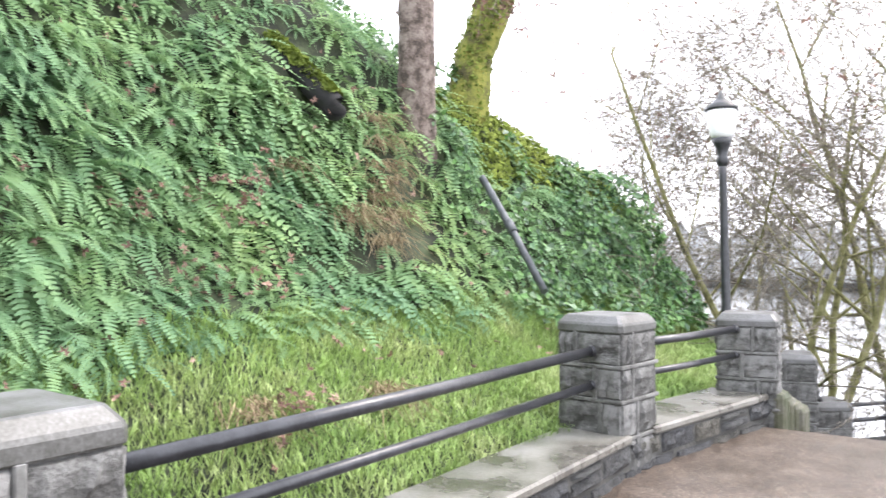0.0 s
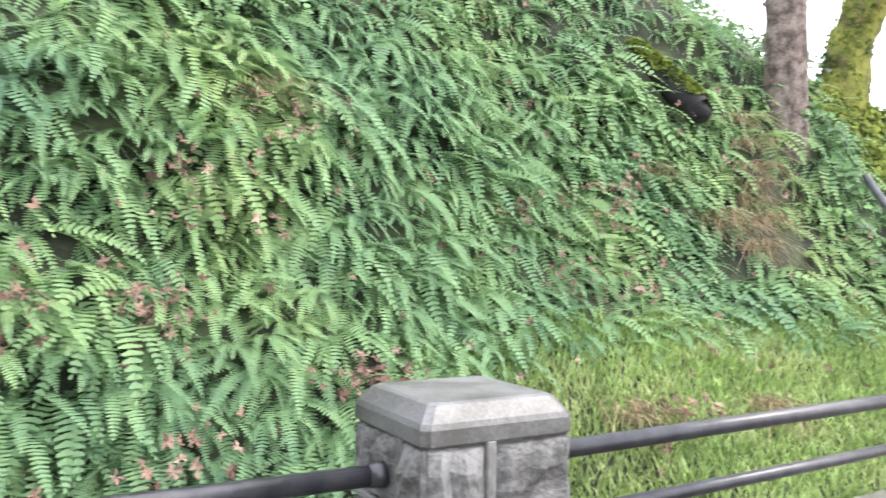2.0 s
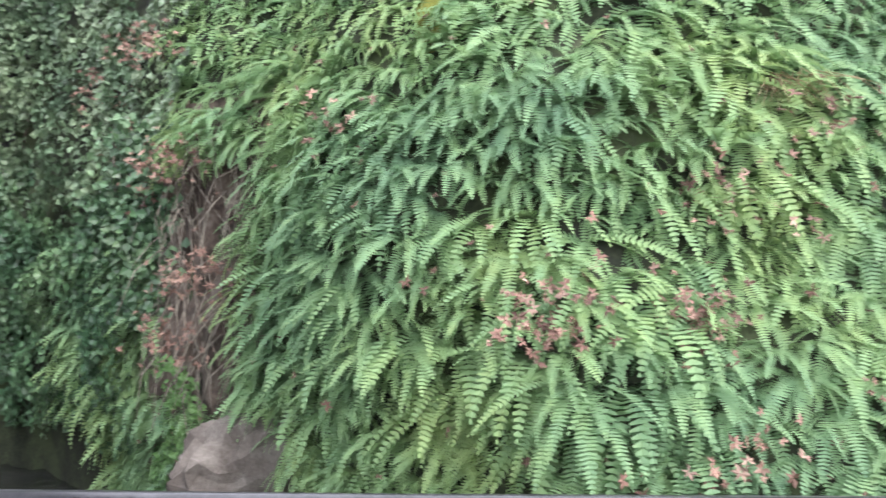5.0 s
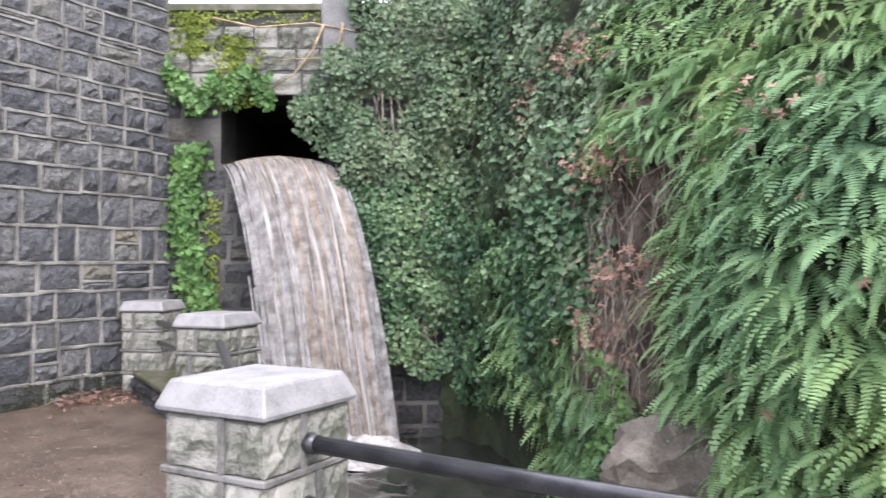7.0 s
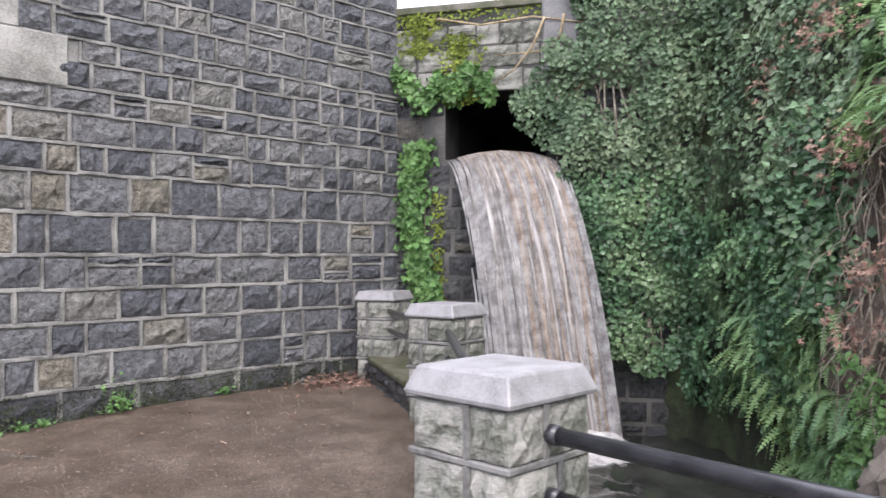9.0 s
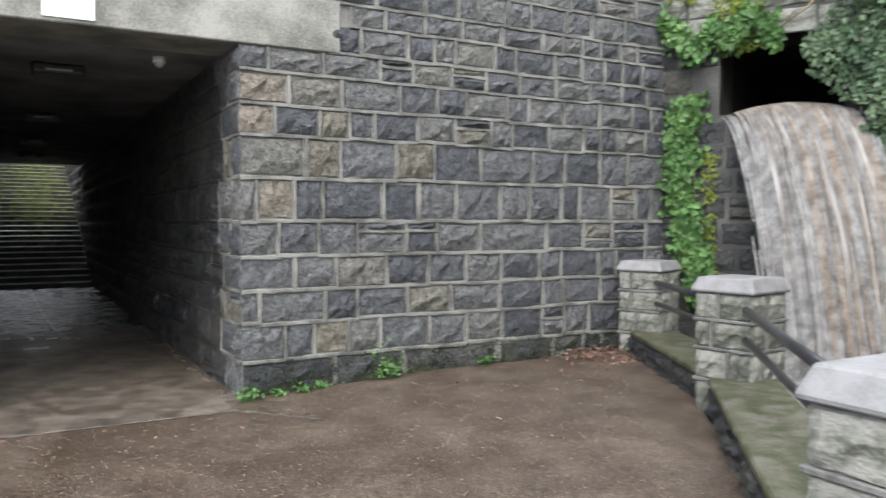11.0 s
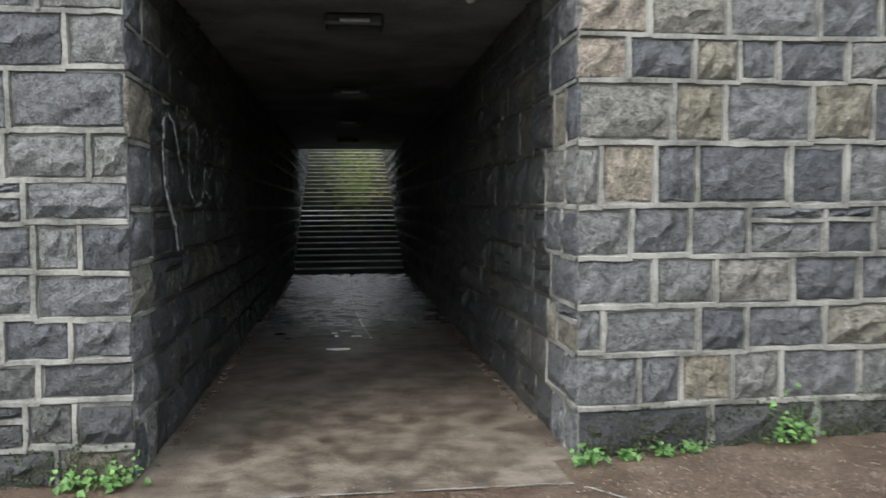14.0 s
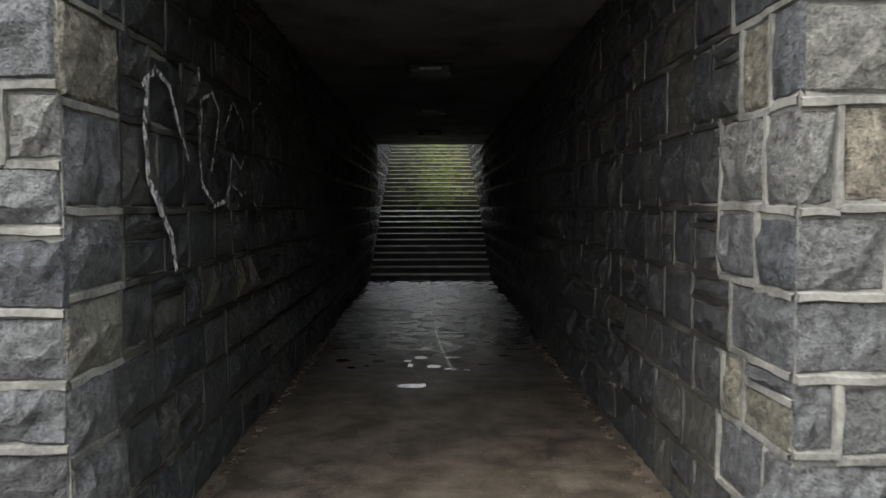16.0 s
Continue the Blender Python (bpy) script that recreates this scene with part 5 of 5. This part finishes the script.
# weeds at the foot of the wall
for i, (x, y, r, h) in enumerate(((1.42, -0.14, 0.13, 0.13), (1.95, -0.1, 0.08, 0.07), (2.15, -0.1, 0.07, 0.06), (2.87, -0.12, 0.17, 0.26), (4.06, -0.08, 0.08, 0.1), (-1.5, -0.12, 0.17, 0.14), (-1.75, -0.1, 0.1, 0.1), (1.7, -0.1, 0.06, 0.05))):
    z = ground_z(x, y)
    pl = [(Vector((x + rs.gauss(0, r * 0.5), y + rs.gauss(0, r * 0.35), z + 0.02 + abs(rs.gauss(0, h * 0.5)))), Vector((0, -0.4, 1))) for _ in range(int(500 * r))]
    plant("weed", "small fresh green weed growing at the wall foot", "weed", pl, 0.045, IVY_LIGHT, 400 + i, False, [([(x, y, z), (x + rs.gauss(0, 0.05), y - 0.02, z + h)], 0.003) for _ in range(4)], IVY_LIGHT, "", "weeds at the wall")


# ---- trees ----
def bark_trunk(pts, radii, material, parent, seed, sides=18, rough=0.05):
    """A trunk with an uneven skin."""
    fine_p, fine_r = [], []
    n = 10
    for i in range(len(pts) - 1):
        for k in range(n):
            f = k / n
            fine_p.append(Vector(pts[i]).lerp(Vector(pts[i + 1]), f))
            fine_r.append(radii[i] + (radii[i + 1] - radii[i]) * f)
    fine_p.append(Vector(pts[-1]))
    fine_r.append(radii[-1])
    bm = tube(fine_p, fine_r, sides)
    for v in bm.verts:
        c = min(fine_p, key=lambda q: (q - v.co).length_squared)
        d = v.co - c
        v.co = c + d * (1 + rough * 2 * noise.noise(v.co * 6 + Vector((seed, 0, 0))) + rough * noise.noise(v.co * 16))
    return part("trunk", bm, material, parent)


fir = thing("fir_tree", "tall brown-barked conifer trunk on the bank", "tree")
b = Vector((4.66, -15.95, 2.45))
bark_trunk([b + Vector((0.1, 0, -1.3)), b + Vector((0, 0, 0.25)), b + Vector((-0.01, 0.02, 2.5)), b + Vector((0.0, 0.1, 9))], [0.3, 0.225, 0.19, 0.14], BARK, fir, 3)
bm = bmesh.new()
for i in range(26):
    a, z = rs.uniform(0, 6.28), rs.uniform(0.4, 4)
    p = b + Vector((0, 0.01 * z, z))
    tube([p + 0.17 * Vector((math.cos(a), math.sin(a), 0)), p + rs.uniform(0.2, 0.27) * Vector((math.cos(a), math.sin(a), 0.1))], [0.02, 0.008], 5, bm)
tagged(part("branch_stubs", bm, BARK, fir), kind="stuff")
maple = thing("mossy_tree", "leaning tree trunk thickly wrapped in yellow-green moss", "tree")
c = Vector((5.0, -17.3, 2.6))
mp_pts = [c + Vector((0.1, 0.6, -0.6)), c + Vector((0, 0, 0.1)), c + Vector((0.0, -0.3, 1.5)), c + Vector((-0.35, -0.7, 2.9)), c + Vector((-0.9, -1.3, 4.5)), c + Vector((-1.6, -2, 7))]
bark_trunk(mp_pts, [0.34, 0.3, 0.25, 0.24, 0.2, 0.12], MOSS_BARK, maple, 9, 16, 0.09)
pl = []
for _ in range(3800):
    i = rs.randrange(1, 4)
    p = mp_pts[i].lerp(mp_pts[i + 1], rs.random())
    a = rs.uniform(0, 6.28)
    n = Vector((math.cos(a), math.sin(a), 0.2))
    pl.append((p + n * 0.25, n))
v, f = leaf_cloud(pl, 0.05, 33, False, 0.0)
part("moss", quick_mesh("moss_fur", v, f, MOSS), None, maple)
bm = bmesh.new()
pl = []
for k in range(14):
    p = Vector((4.3, -16.9, 4.6)) + Vector((rs.gauss(0, 0.2), rs.gauss(-0.1, 0.15), rs.uniform(-0.1, 0.4)))
    pts = [mp_pts[4].lerp(p, 0.2), p, p + Vector((rs.gauss(-0.15, 0.15), rs.gauss(-0.15, 0.15), -rs.uniform(0.2, 0.55)))]
    tube(pts, [0.012, 0.007, 0.003], 4, bm, False)
    pl += [(pts[1].lerp(pts[2], rs.uniform(0.2, 1)) + Vector((rs.gauss(0, 0.05), rs.gauss(0, 0.05), 0)), Vector((0, 0, 1))) for _ in range(9)]
part("hanging_twig", bm, TWIG, maple)
v, f = leaf_cloud(pl, 0.06, 35, True, 0.5)
part("withered_leaves", quick_mesh("withered_leaves", v, f, BUDS), None, maple)
log = thing("mossy_log", "leaning dead log with bright moss on its upper side", "log")
l0, l1 = LOG0, LOG1
bark_trunk([l0 + (l0 - l1) * 0.08 + Vector((0.1, 0, 0)), l0, l0.lerp(l1, 0.5) + Vector((0, 0, 0.04)), l1], [0.13, 0.13, 0.12, 0.07], BLACK, log, 5, 12, 0.08)
pl = []
for _ in range(2600):
    p = l0.lerp(l1, rs.random())
    a = rs.uniform(-1.2, 1.2)
    n = Vector((-0.5 * math.cos(a), math.sin(a) * 0.6, 0.9 * math.cos(a))).normalized()
    pl.append((p + n * 0.115 + Vector((0, 0, 0.03)), n))
v, f = leaf_cloud(pl, 0.05, 34, False, 0.0)
part("moss", quick_mesh("moss_fur", v, f, MOSS), None, log)
stump = thing("mossy_tree", "slim mossy trunk rising from the ferns", "tree")
bark_trunk([(4.75, -8.2, 2.5), (4.95, -8.2, 3.3), (5.1, -8.25, 6.5)], [0.16, 0.13, 0.1], MOSS_BARK, stump, 7, 12, 0.08)
stump2 = thing("tree_stump", "grey-brown broken trunk among the ferns", "stump")
p = hill(-11.9, 0.56)
bark_trunk([p - Vector((0, 0, 0.2)), p + Vector((-0.1, 0, 0.45)), p + Vector((-0.05, 0.05, 1.1))], [0.24, 0.2, 0.15], BARK, stump2, 8, 12, 0.1)
pipe = thing("drain_pipe", "dark plastic drain pipe lying down the bank", "pipe")
pa, pb = Vector((4.0, -16.25, 2.4)), Vector((3.0, -15.8, 1.2))
part("pipe", tube([pa, pa.lerp(pb, 0.45) + Vector((0, 0, 0.03)), pb], 0.038, 12), PLASTIC, pipe)
part("coupling", tube([pa.lerp(pb, 0.44) + Vector((0, 0, 0.03)), pa.lerp(pb, 0.54) + Vector((0, 0, 0.03))], 0.05, 12), PLASTIC, pipe)


def bare_tree(name, label, base, height, seed, stems=3, leafy_top=0, lean=(0, 0), levels=4):
    """A leafless tree: upright mossy stems, limbs along them and sprays of fine twigs."""
    rnd = random.Random(seed)
    tree = thing(name, label, "tree", None, "lakeside trees")
    limb, twig = bmesh.new(), bmesh.new()
    tips = []

    def grow(p, d, ln, r, level):
        pts, q = [p], p
        n = 7 if level == 0 else 4
        for i in range(n):
            sag = 0.05 if level < 2 else -0.05
            d = (d + Vector((rnd.gauss(0, 0.13), rnd.gauss(0, 0.13), rnd.gauss(sag, 0.1)))).normalized()
            q = q + d * ln / n
            pts.append(q)
        radii = [max(0.0045, r * (1 - 0.75 * i / n)) for i in range(n + 1)]
        tube(pts, radii, 7 if level == 0 else 5 if level == 1 else 3, limb if level < 2 else twig, False)
        if level >= levels:
            tips.append(q)
            return
        for k in range((10, 6, 5, 4)[level]):
            i = rnd.randint(2 if level == 0 else 1, n)
            ax = Matrix.Rotation(rnd.uniform(0, 6.28), 3, d) @ d.orthogonal().normalized()
            nd = (Matrix.Rotation(rnd.uniform(0.5, 1.15), 3, ax) @ d).normalized()
            grow(pts[i], nd, ln * (rnd.uniform(0.3, 0.48) if level == 0 else rnd.uniform(0.42, 0.7)), max(radii[i] * rnd.uniform(0.4, 0.6), 0.006), level + 1)

    for s in range(stems):
        a = 2 * math.pi * s / stems + rnd.uniform(-0.4, 0.4)
        grow(Vector(base) + 0.3 * Vector((math.cos(a), math.sin(a), 0)), Vector((0.13 * math.cos(a) + lean[0], 0.13 * math.sin(a) + lean[1], 1)).normalized(), height * rnd.uniform(0.75, 1.0), height * 0.0095, 0)
    tagged(part("trunk", limb, LIMB, tree), kind="stuff")
    tagged(part("crown", twig, FINE_TWIG, tree), kind="stuff")
    if leafy_top:
        pl = [(t, Vector((0, 0, 1))) for t in tips if t.z > base[2] + height * 0.62]
        rnd.shuffle(pl)
        v, f = leaf_cloud(pl[:leafy_top], 0.08, seed, True, 0.5)
        part("withered_leaves", quick_mesh("withered_leaves", v, f, BUDS), None, tree)
    return tree


bare_tree("bare_tree", "leafless tree with mossy yellow-green stems by the lake", (2.2, -23.6, -3.0), 9.5, 501, 4, 700)
bare_tree("bare_tree", "leafless tree with thin spreading branches by the lake", (5.4, -25.5, -2.0), 6.3, 502, 4, 40, (-0.02, 0.03))
bare_tree("bare_tree", "leafless tree with drooping twigs by the lake", (0.4, -25.5, -3.2), 10.5, 503, 3, 900, (0.03, 0))
bare_tree("bare_tree", "slim leafless tree by the lake", (3.7, -28.5, -3.0), 8.0, 504, 2, 60)
bare_tree("bare_tree", "leafless tree leaning over the water", (-2.0, -25.0, -3.2), 7.5, 505, 2, 60, (0.15, 0.05))

# street lamp
lamp = thing("street_lamp", "black iron park lamp with a frosted glass lantern", "street lamp", Matrix.Translation((2.24, -19.2, -0.2)) @ Matrix.Rotation(radians(2.0), 4, 'X') @ Matrix.Rotation(radians(1.5), 4, 'Y'))
part("post", tube([(0, 0, -1.5), (0, 0, 0.1), (0, 0, 0.9), (0, 0, 1.0), (0, 0, 2.75), (0, 0, 2.9)], [0.1, 0.1, 0.08, 0.06, 0.048, 0.055], 14), IRON, lamp)
part("collar", tube([(0, 0, 2.88), (0, 0, 2.95), (0, 0, 3.0), (0, 0, 3.1), (0, 0, 3.16), (0, 0, 3.24)], [0.055, 0.085, 0.06, 0.075, 0.1, 0.13], 14), IRON, lamp)
part("lantern_glass", tube([(0, 0, 3.24), (0, 0, 3.3), (0, 0, 3.52), (0, 0, 3.6)], [0.12, 0.15, 0.2, 0.19], 16), GLASS, lamp)
part("hood", tube([(0, 0, 3.6), (0, 0, 3.63), (0, 0, 3.7), (0, 0, 3.76), (0, 0, 3.86)], [0.21, 0.21, 0.13, 0.06, 0.015], 16), IRON, lamp)

# far shore
verts, faces = [], []
rnd = random.Random(9)
for i in range(700):
    a = rnd.uniform(-2.6, -0.6)
    d = rnd.uniform(130, 260)
    h, w = rnd.uniform(7, 12) * d / 200, rnd.uniform(3, 6)
    cx, cy = d * math.cos(a), d * math.sin(a)
    o = len(verts)
    for lvl, (rr, zz) in enumerate(((0.5, 0), (1.0, 0.25), (0.9, 0.5), (0.6, 0.78), (0.12, 1.0))):
        for k in range(7):
            t = 2 * math.pi * k / 7
            q = rr * w * rnd.uniform(0.65, 1.3)
            verts.append((cx + q * math.cos(t), cy + q * math.sin(t), -3.3 + zz * h * rnd.uniform(0.9, 1.1)))
    for lvl in range(4):
        for k in range(7):
            faces.append((o + lvl * 7 + k, o + lvl * 7 + (k + 1) % 7, o + lvl * 7 + 7 + (k + 1) % 7, o + lvl * 7 + 7 + k))
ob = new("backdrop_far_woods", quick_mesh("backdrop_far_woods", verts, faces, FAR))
tagged(ob, "woods on the far shore, haze painted into their grey", "woods", "", "stuff")

# ---- tunnel fittings ----
for y in (1.95, 6.1, 10.05, 14.0):
    lm = thing("ceiling_light", "unlit black bulkhead lamp on the tunnel ceiling", "lamp", pose(0, y, 3.22), "tunnel lamps")
    part("housing", box(-0.25, 0.25, -0.16, 0.16, -0.11, 0.0, 0.03, None, 2), IRON, lm)
    part("lens", box(-0.13, 0.13, -0.19, -0.155, -0.085, -0.055, 0.01), LENS, lm)
cm = thing("dome_camera", "small pale dome camera on the tunnel ceiling", "camera", pose(0.86, 0.99, 3.22))
bm = bmesh.new()
bmesh.ops.create_uvsphere(bm, u_segments=14, v_segments=8, radius=0.05)
for f_ in bm.faces:
    f_.smooth = True
part("dome", bm, LENS, cm, "", Matrix.Translation((0, 0, -0.06)))
part("base", tube([(0, 0, -0.06), (0, 0, 0)], 0.06, 14), WHITE, cm)
sg = thing("sign", "plain white plate fixed to the concrete lintel", "sign", pose(-0.02, -0.036, 3.36))
part("plate", box(-0.2, 0.2, -0.012, -0.002, -0.1, 0.13, 0.003), WHITE, sg)
for sx in (-0.17, 0.17):
    part("screw", tube([(sx, -0.016, 0.1), (sx, -0.01, 0.1)], 0.008, 8), IRON, sg)


def stroke(pts, w, bm, wander=0.02):
    """A flat band of paint on the left tunnel wall; points are (y, z)."""
    dense = []
    for (a0, b0), (a1, b1) in zip(pts, pts[1:]):
        n = max(2, int(math.hypot(a1 - a0, b1 - b0) / 0.05))
        dense += [(a0 + (a1 - a0) * i / n, b0 + (b1 - b0) * i / n) for i in range(n)]
    dense.append(pts[-1])
    prev = None
    for i, (y, z) in enumerate(dense):
        y1, z1 = dense[min(i + 1, len(dense) - 1)]
        y0, z0 = dense[max(i - 1, 0)]
        d = Vector((0, y1 - y0, z1 - z0)).normalized()
        nrm = Vector((0, -d.z, d.y))
        ww = w * (0.6 + 0.9 * abs(noise.noise(Vector((y * 7, z * 7, 2)))))
        c = Vector((-1.352, y, z)) + nrm * wander * noise.noise(Vector((y * 5, z * 5, 8)))
        pair = (bm.verts.new(c - nrm * ww), bm.verts.new(c + nrm * ww))
        if prev:
            bm.faces.new((prev[0], prev[1], pair[1], pair[0]))
        prev = pair
    return bm


gf = thing("graffiti", "faded whitish spray-paint loops on the tunnel wall", "graffiti")
for pts, w in (([(0.72, 2.15), (0.9, 2.28), (1.1, 2.2), (1.25, 2.0), (1.42, 1.85)], 0.03), ([(0.78, 2.2), (0.73, 1.95), (0.78, 1.72), (0.95, 1.55), (1.1, 1.45), (1.15, 1.25)], 0.045),
               ([(1.62, 2.4), (1.66, 2.15), (1.6, 1.9), (1.66, 1.72), (1.9, 1.6), (2.15, 1.62), (2.3, 1.75)], 0.03), ([(1.66, 2.2), (1.9, 2.3), (2.05, 2.2), (1.95, 2.0), (1.85, 1.8)], 0.02),
               ([(2.2, 2.1), (2.4, 2.3), (2.65, 2.2), (2.75, 1.95), (2.6, 1.85), (2.35, 1.95), (2.3, 1.75), (2.6, 1.66), (2.8, 1.72)], 0.018), ([(3.0, 2.3), (3.3, 2.42), (3.5, 2.2), (3.45, 1.85), (3.2, 1.55), (3.0, 1.62), (2.95, 1.85)], 0.016)):
    part("stroke", stroke(pts, w * 0.72, bmesh.new()), PAINT, gf)

# floor joints and marks in the tunnel and yard
bm = bmesh.new()
pts = [(-0.03, 14.4), (0.0, 11.0), (0.04, 7.9), (0.12, 6.2), (0.22, 4.9)]
for (x0, y0), (x1, y1) in zip(pts, pts[1:]):
    for k in range(6):
        xa, ya, xb, yb = x0 + (x1 - x0) * k / 6, y0 + (y1 - y0) * k / 6, x0 + (x1 - x0) * (k + 0.9) / 6, y0 + (y1 - y0) * (k + 0.9) / 6
        vs = [bm.verts.new(q) for q in ((xa - 0.014, ya, -0.09), (xa + 0.014, ya, -0.09), (xb + 0.012, yb, -0.09), (xb - 0.012, yb, -0.09))]
        bm.faces.new(vs)
solid("floor_crack", bm, NOSING, "pale filled crack along the tunnel floor", "crack")
bm = bmesh.new()
pools = [(-0.18, 4.26, 0.15, 0.09), (-0.75, 9.65, 0.5, 0.16), (0.2, 5.0, 0.06, 0.03), (-0.3, 7.2, 0.1, 0.08)]
rnd = random.Random(44)
while len(pools) < 70:
    q = (rnd.gauss(-0.1, 0.4), rnd.uniform(4.8, 13.5), rnd.uniform(0.02, 0.09), rnd.uniform(0.02, 0.1))
    if abs(q[0]) < 1.1 and all(math.hypot(q[0] - o[0], q[1] - o[1]) > 1.5 * (max(q[2:]) + max(o[2:])) for o in pools):
        pools.append(q)
for cx, cy, rx, ry in pools:
    ring = [bm.verts.new((cx + rx * (1 + 0.5 * noise.noise(Vector((cx + 1.6 * math.cos(t), cy + 1.6 * math.sin(t), 0)))) * math.cos(t), cy + ry * (1 + 0.5 * noise.noise(Vector((cx - 1.6 * math.cos(t), cy + 1.6 * math.sin(t), 3)))) * math.sin(t), -0.0905)) for t in [2 * math.pi * k / 24 for k in range(24)]]
    bm.faces.new(ring)
PUDDLE = mat("puddle", [(0.02, 0.02, 0.02), (0.035, 0.034, 0.03)], 3, 0.16, 0.0, 20, fine_bump=0.0)
solid("water_puddles", bm, PUDDLE, "shallow puddles on the tunnel floor", "puddle")
bm = bmesh.new()
for (xa, ya), (xb, yb) in (((-1.35, -0.41), (1.25, -0.44)), ((1.3, -0.5), (1.75, -1.15))):
    n = 24
    for k in range(n):
        if k % 5 == 4:
            continue
        x0, y0, x1, y1 = xa + (xb - xa) * k / n, ya + (yb - ya) * k / n, xa + (xb - xa) * (k + 1) / n, ya + (yb - ya) * (k + 1) / n
        d = Vector((x1 - x0, y1 - y0, 0)).normalized()
        w = Vector((-d.y, d.x, 0)) * 0.011
        vs = [bm.verts.new(Vector((x, y, max(ground_z(x, y), -0.094) + 0.006)) + sgn * w) for x, y, sgn in ((x0, y0, -1), (x1, y1, -1), (x1, y1, 1), (x0, y0, 1))]
        bm.faces.new(vs)
solid("floor_joint", bm, MORTAR, "pale worn joint at the tunnel threshold", "joint")
bm = bmesh.new()
rnd = random.Random(4)
for _ in range(420):
    sx = rnd.choice((-1, 1))
    x, y = sx * (1.33 - abs(rnd.gauss(0, 0.03))), rnd.uniform(0.2, 13)
    r = rnd.uniform(0.006, 0.022)
    box(x - r, x + r, y - r, y + r * 1.5, -0.095, -0.095 + r * 0.9, 0, bm)
ob = solid("gravel", bm, DIRT, "grit and small stones along the tunnel walls", "gravel", "stuff")
bm = bmesh.new()
rnd = random.Random(14)
for _ in range(12000):
    x, y = rnd.uniform(-5, 5.6), -0.15 - 7.5 * rnd.random() ** 1.3
    if x > 1.6 + (y + 6) * 0.72 and y > -6 or x > 1.3 and y < -6 or abs(x) < 1.4 and y > -0.5 and rnd.random() < 0.8:
        continue
    z, r = ground_z(x, y), rnd.uniform(0.003, 0.008)
    t = rnd.uniform(0, 3)
    vs = [bm.verts.new((x + r * k * math.cos(t + q), y + r * k * math.sin(t + q), z + h)) for q, k, h in ((0, 1.3, 0.001), (1.6, 0.8, 0.001), (3.1, 1.2, 0.001), (4.7, 0.9, 0.001), (0.5, 0.3, r * 0.9))]
    for k in range(4):
        bm.faces.new((vs[k], vs[(k + 1) % 4], vs[4]))
GRIT = mat("pale_grit", [(0.06, 0.046, 0.034), (0.115, 0.092, 0.07), (0.2, 0.17, 0.138)], 3, 0.8, 0.1, 20, island=0.5)
solid("grit", bm, GRIT, "pale grit and leaf crumbs on the wet asphalt", "grit", "stuff")
# hanging roots over the culvert
roots = thing("bare_branches", "pale leafless creeper stems hanging over the culvert wall", "branches")
for pts in ([(0.7, 4.75), (1.3, 4.62), (2.0, 4.68), (2.9, 4.5)], [(2.15, 4.66), (2.0, 4.3), (1.75, 4.0), (1.4, 3.78)], [(2.4, 4.68), (2.35, 4.4), (2.2, 4.22), (1.5, 4.2)], [(3.0, 4.6), (2.95, 4.2), (2.7, 3.8), (2.3, 3.5)]):
    part("stem", tube([wall_place(k, z, 0.12) for k, z in pts], [0.016, 0.014, 0.011, 0.006], 6), DRY, roots)
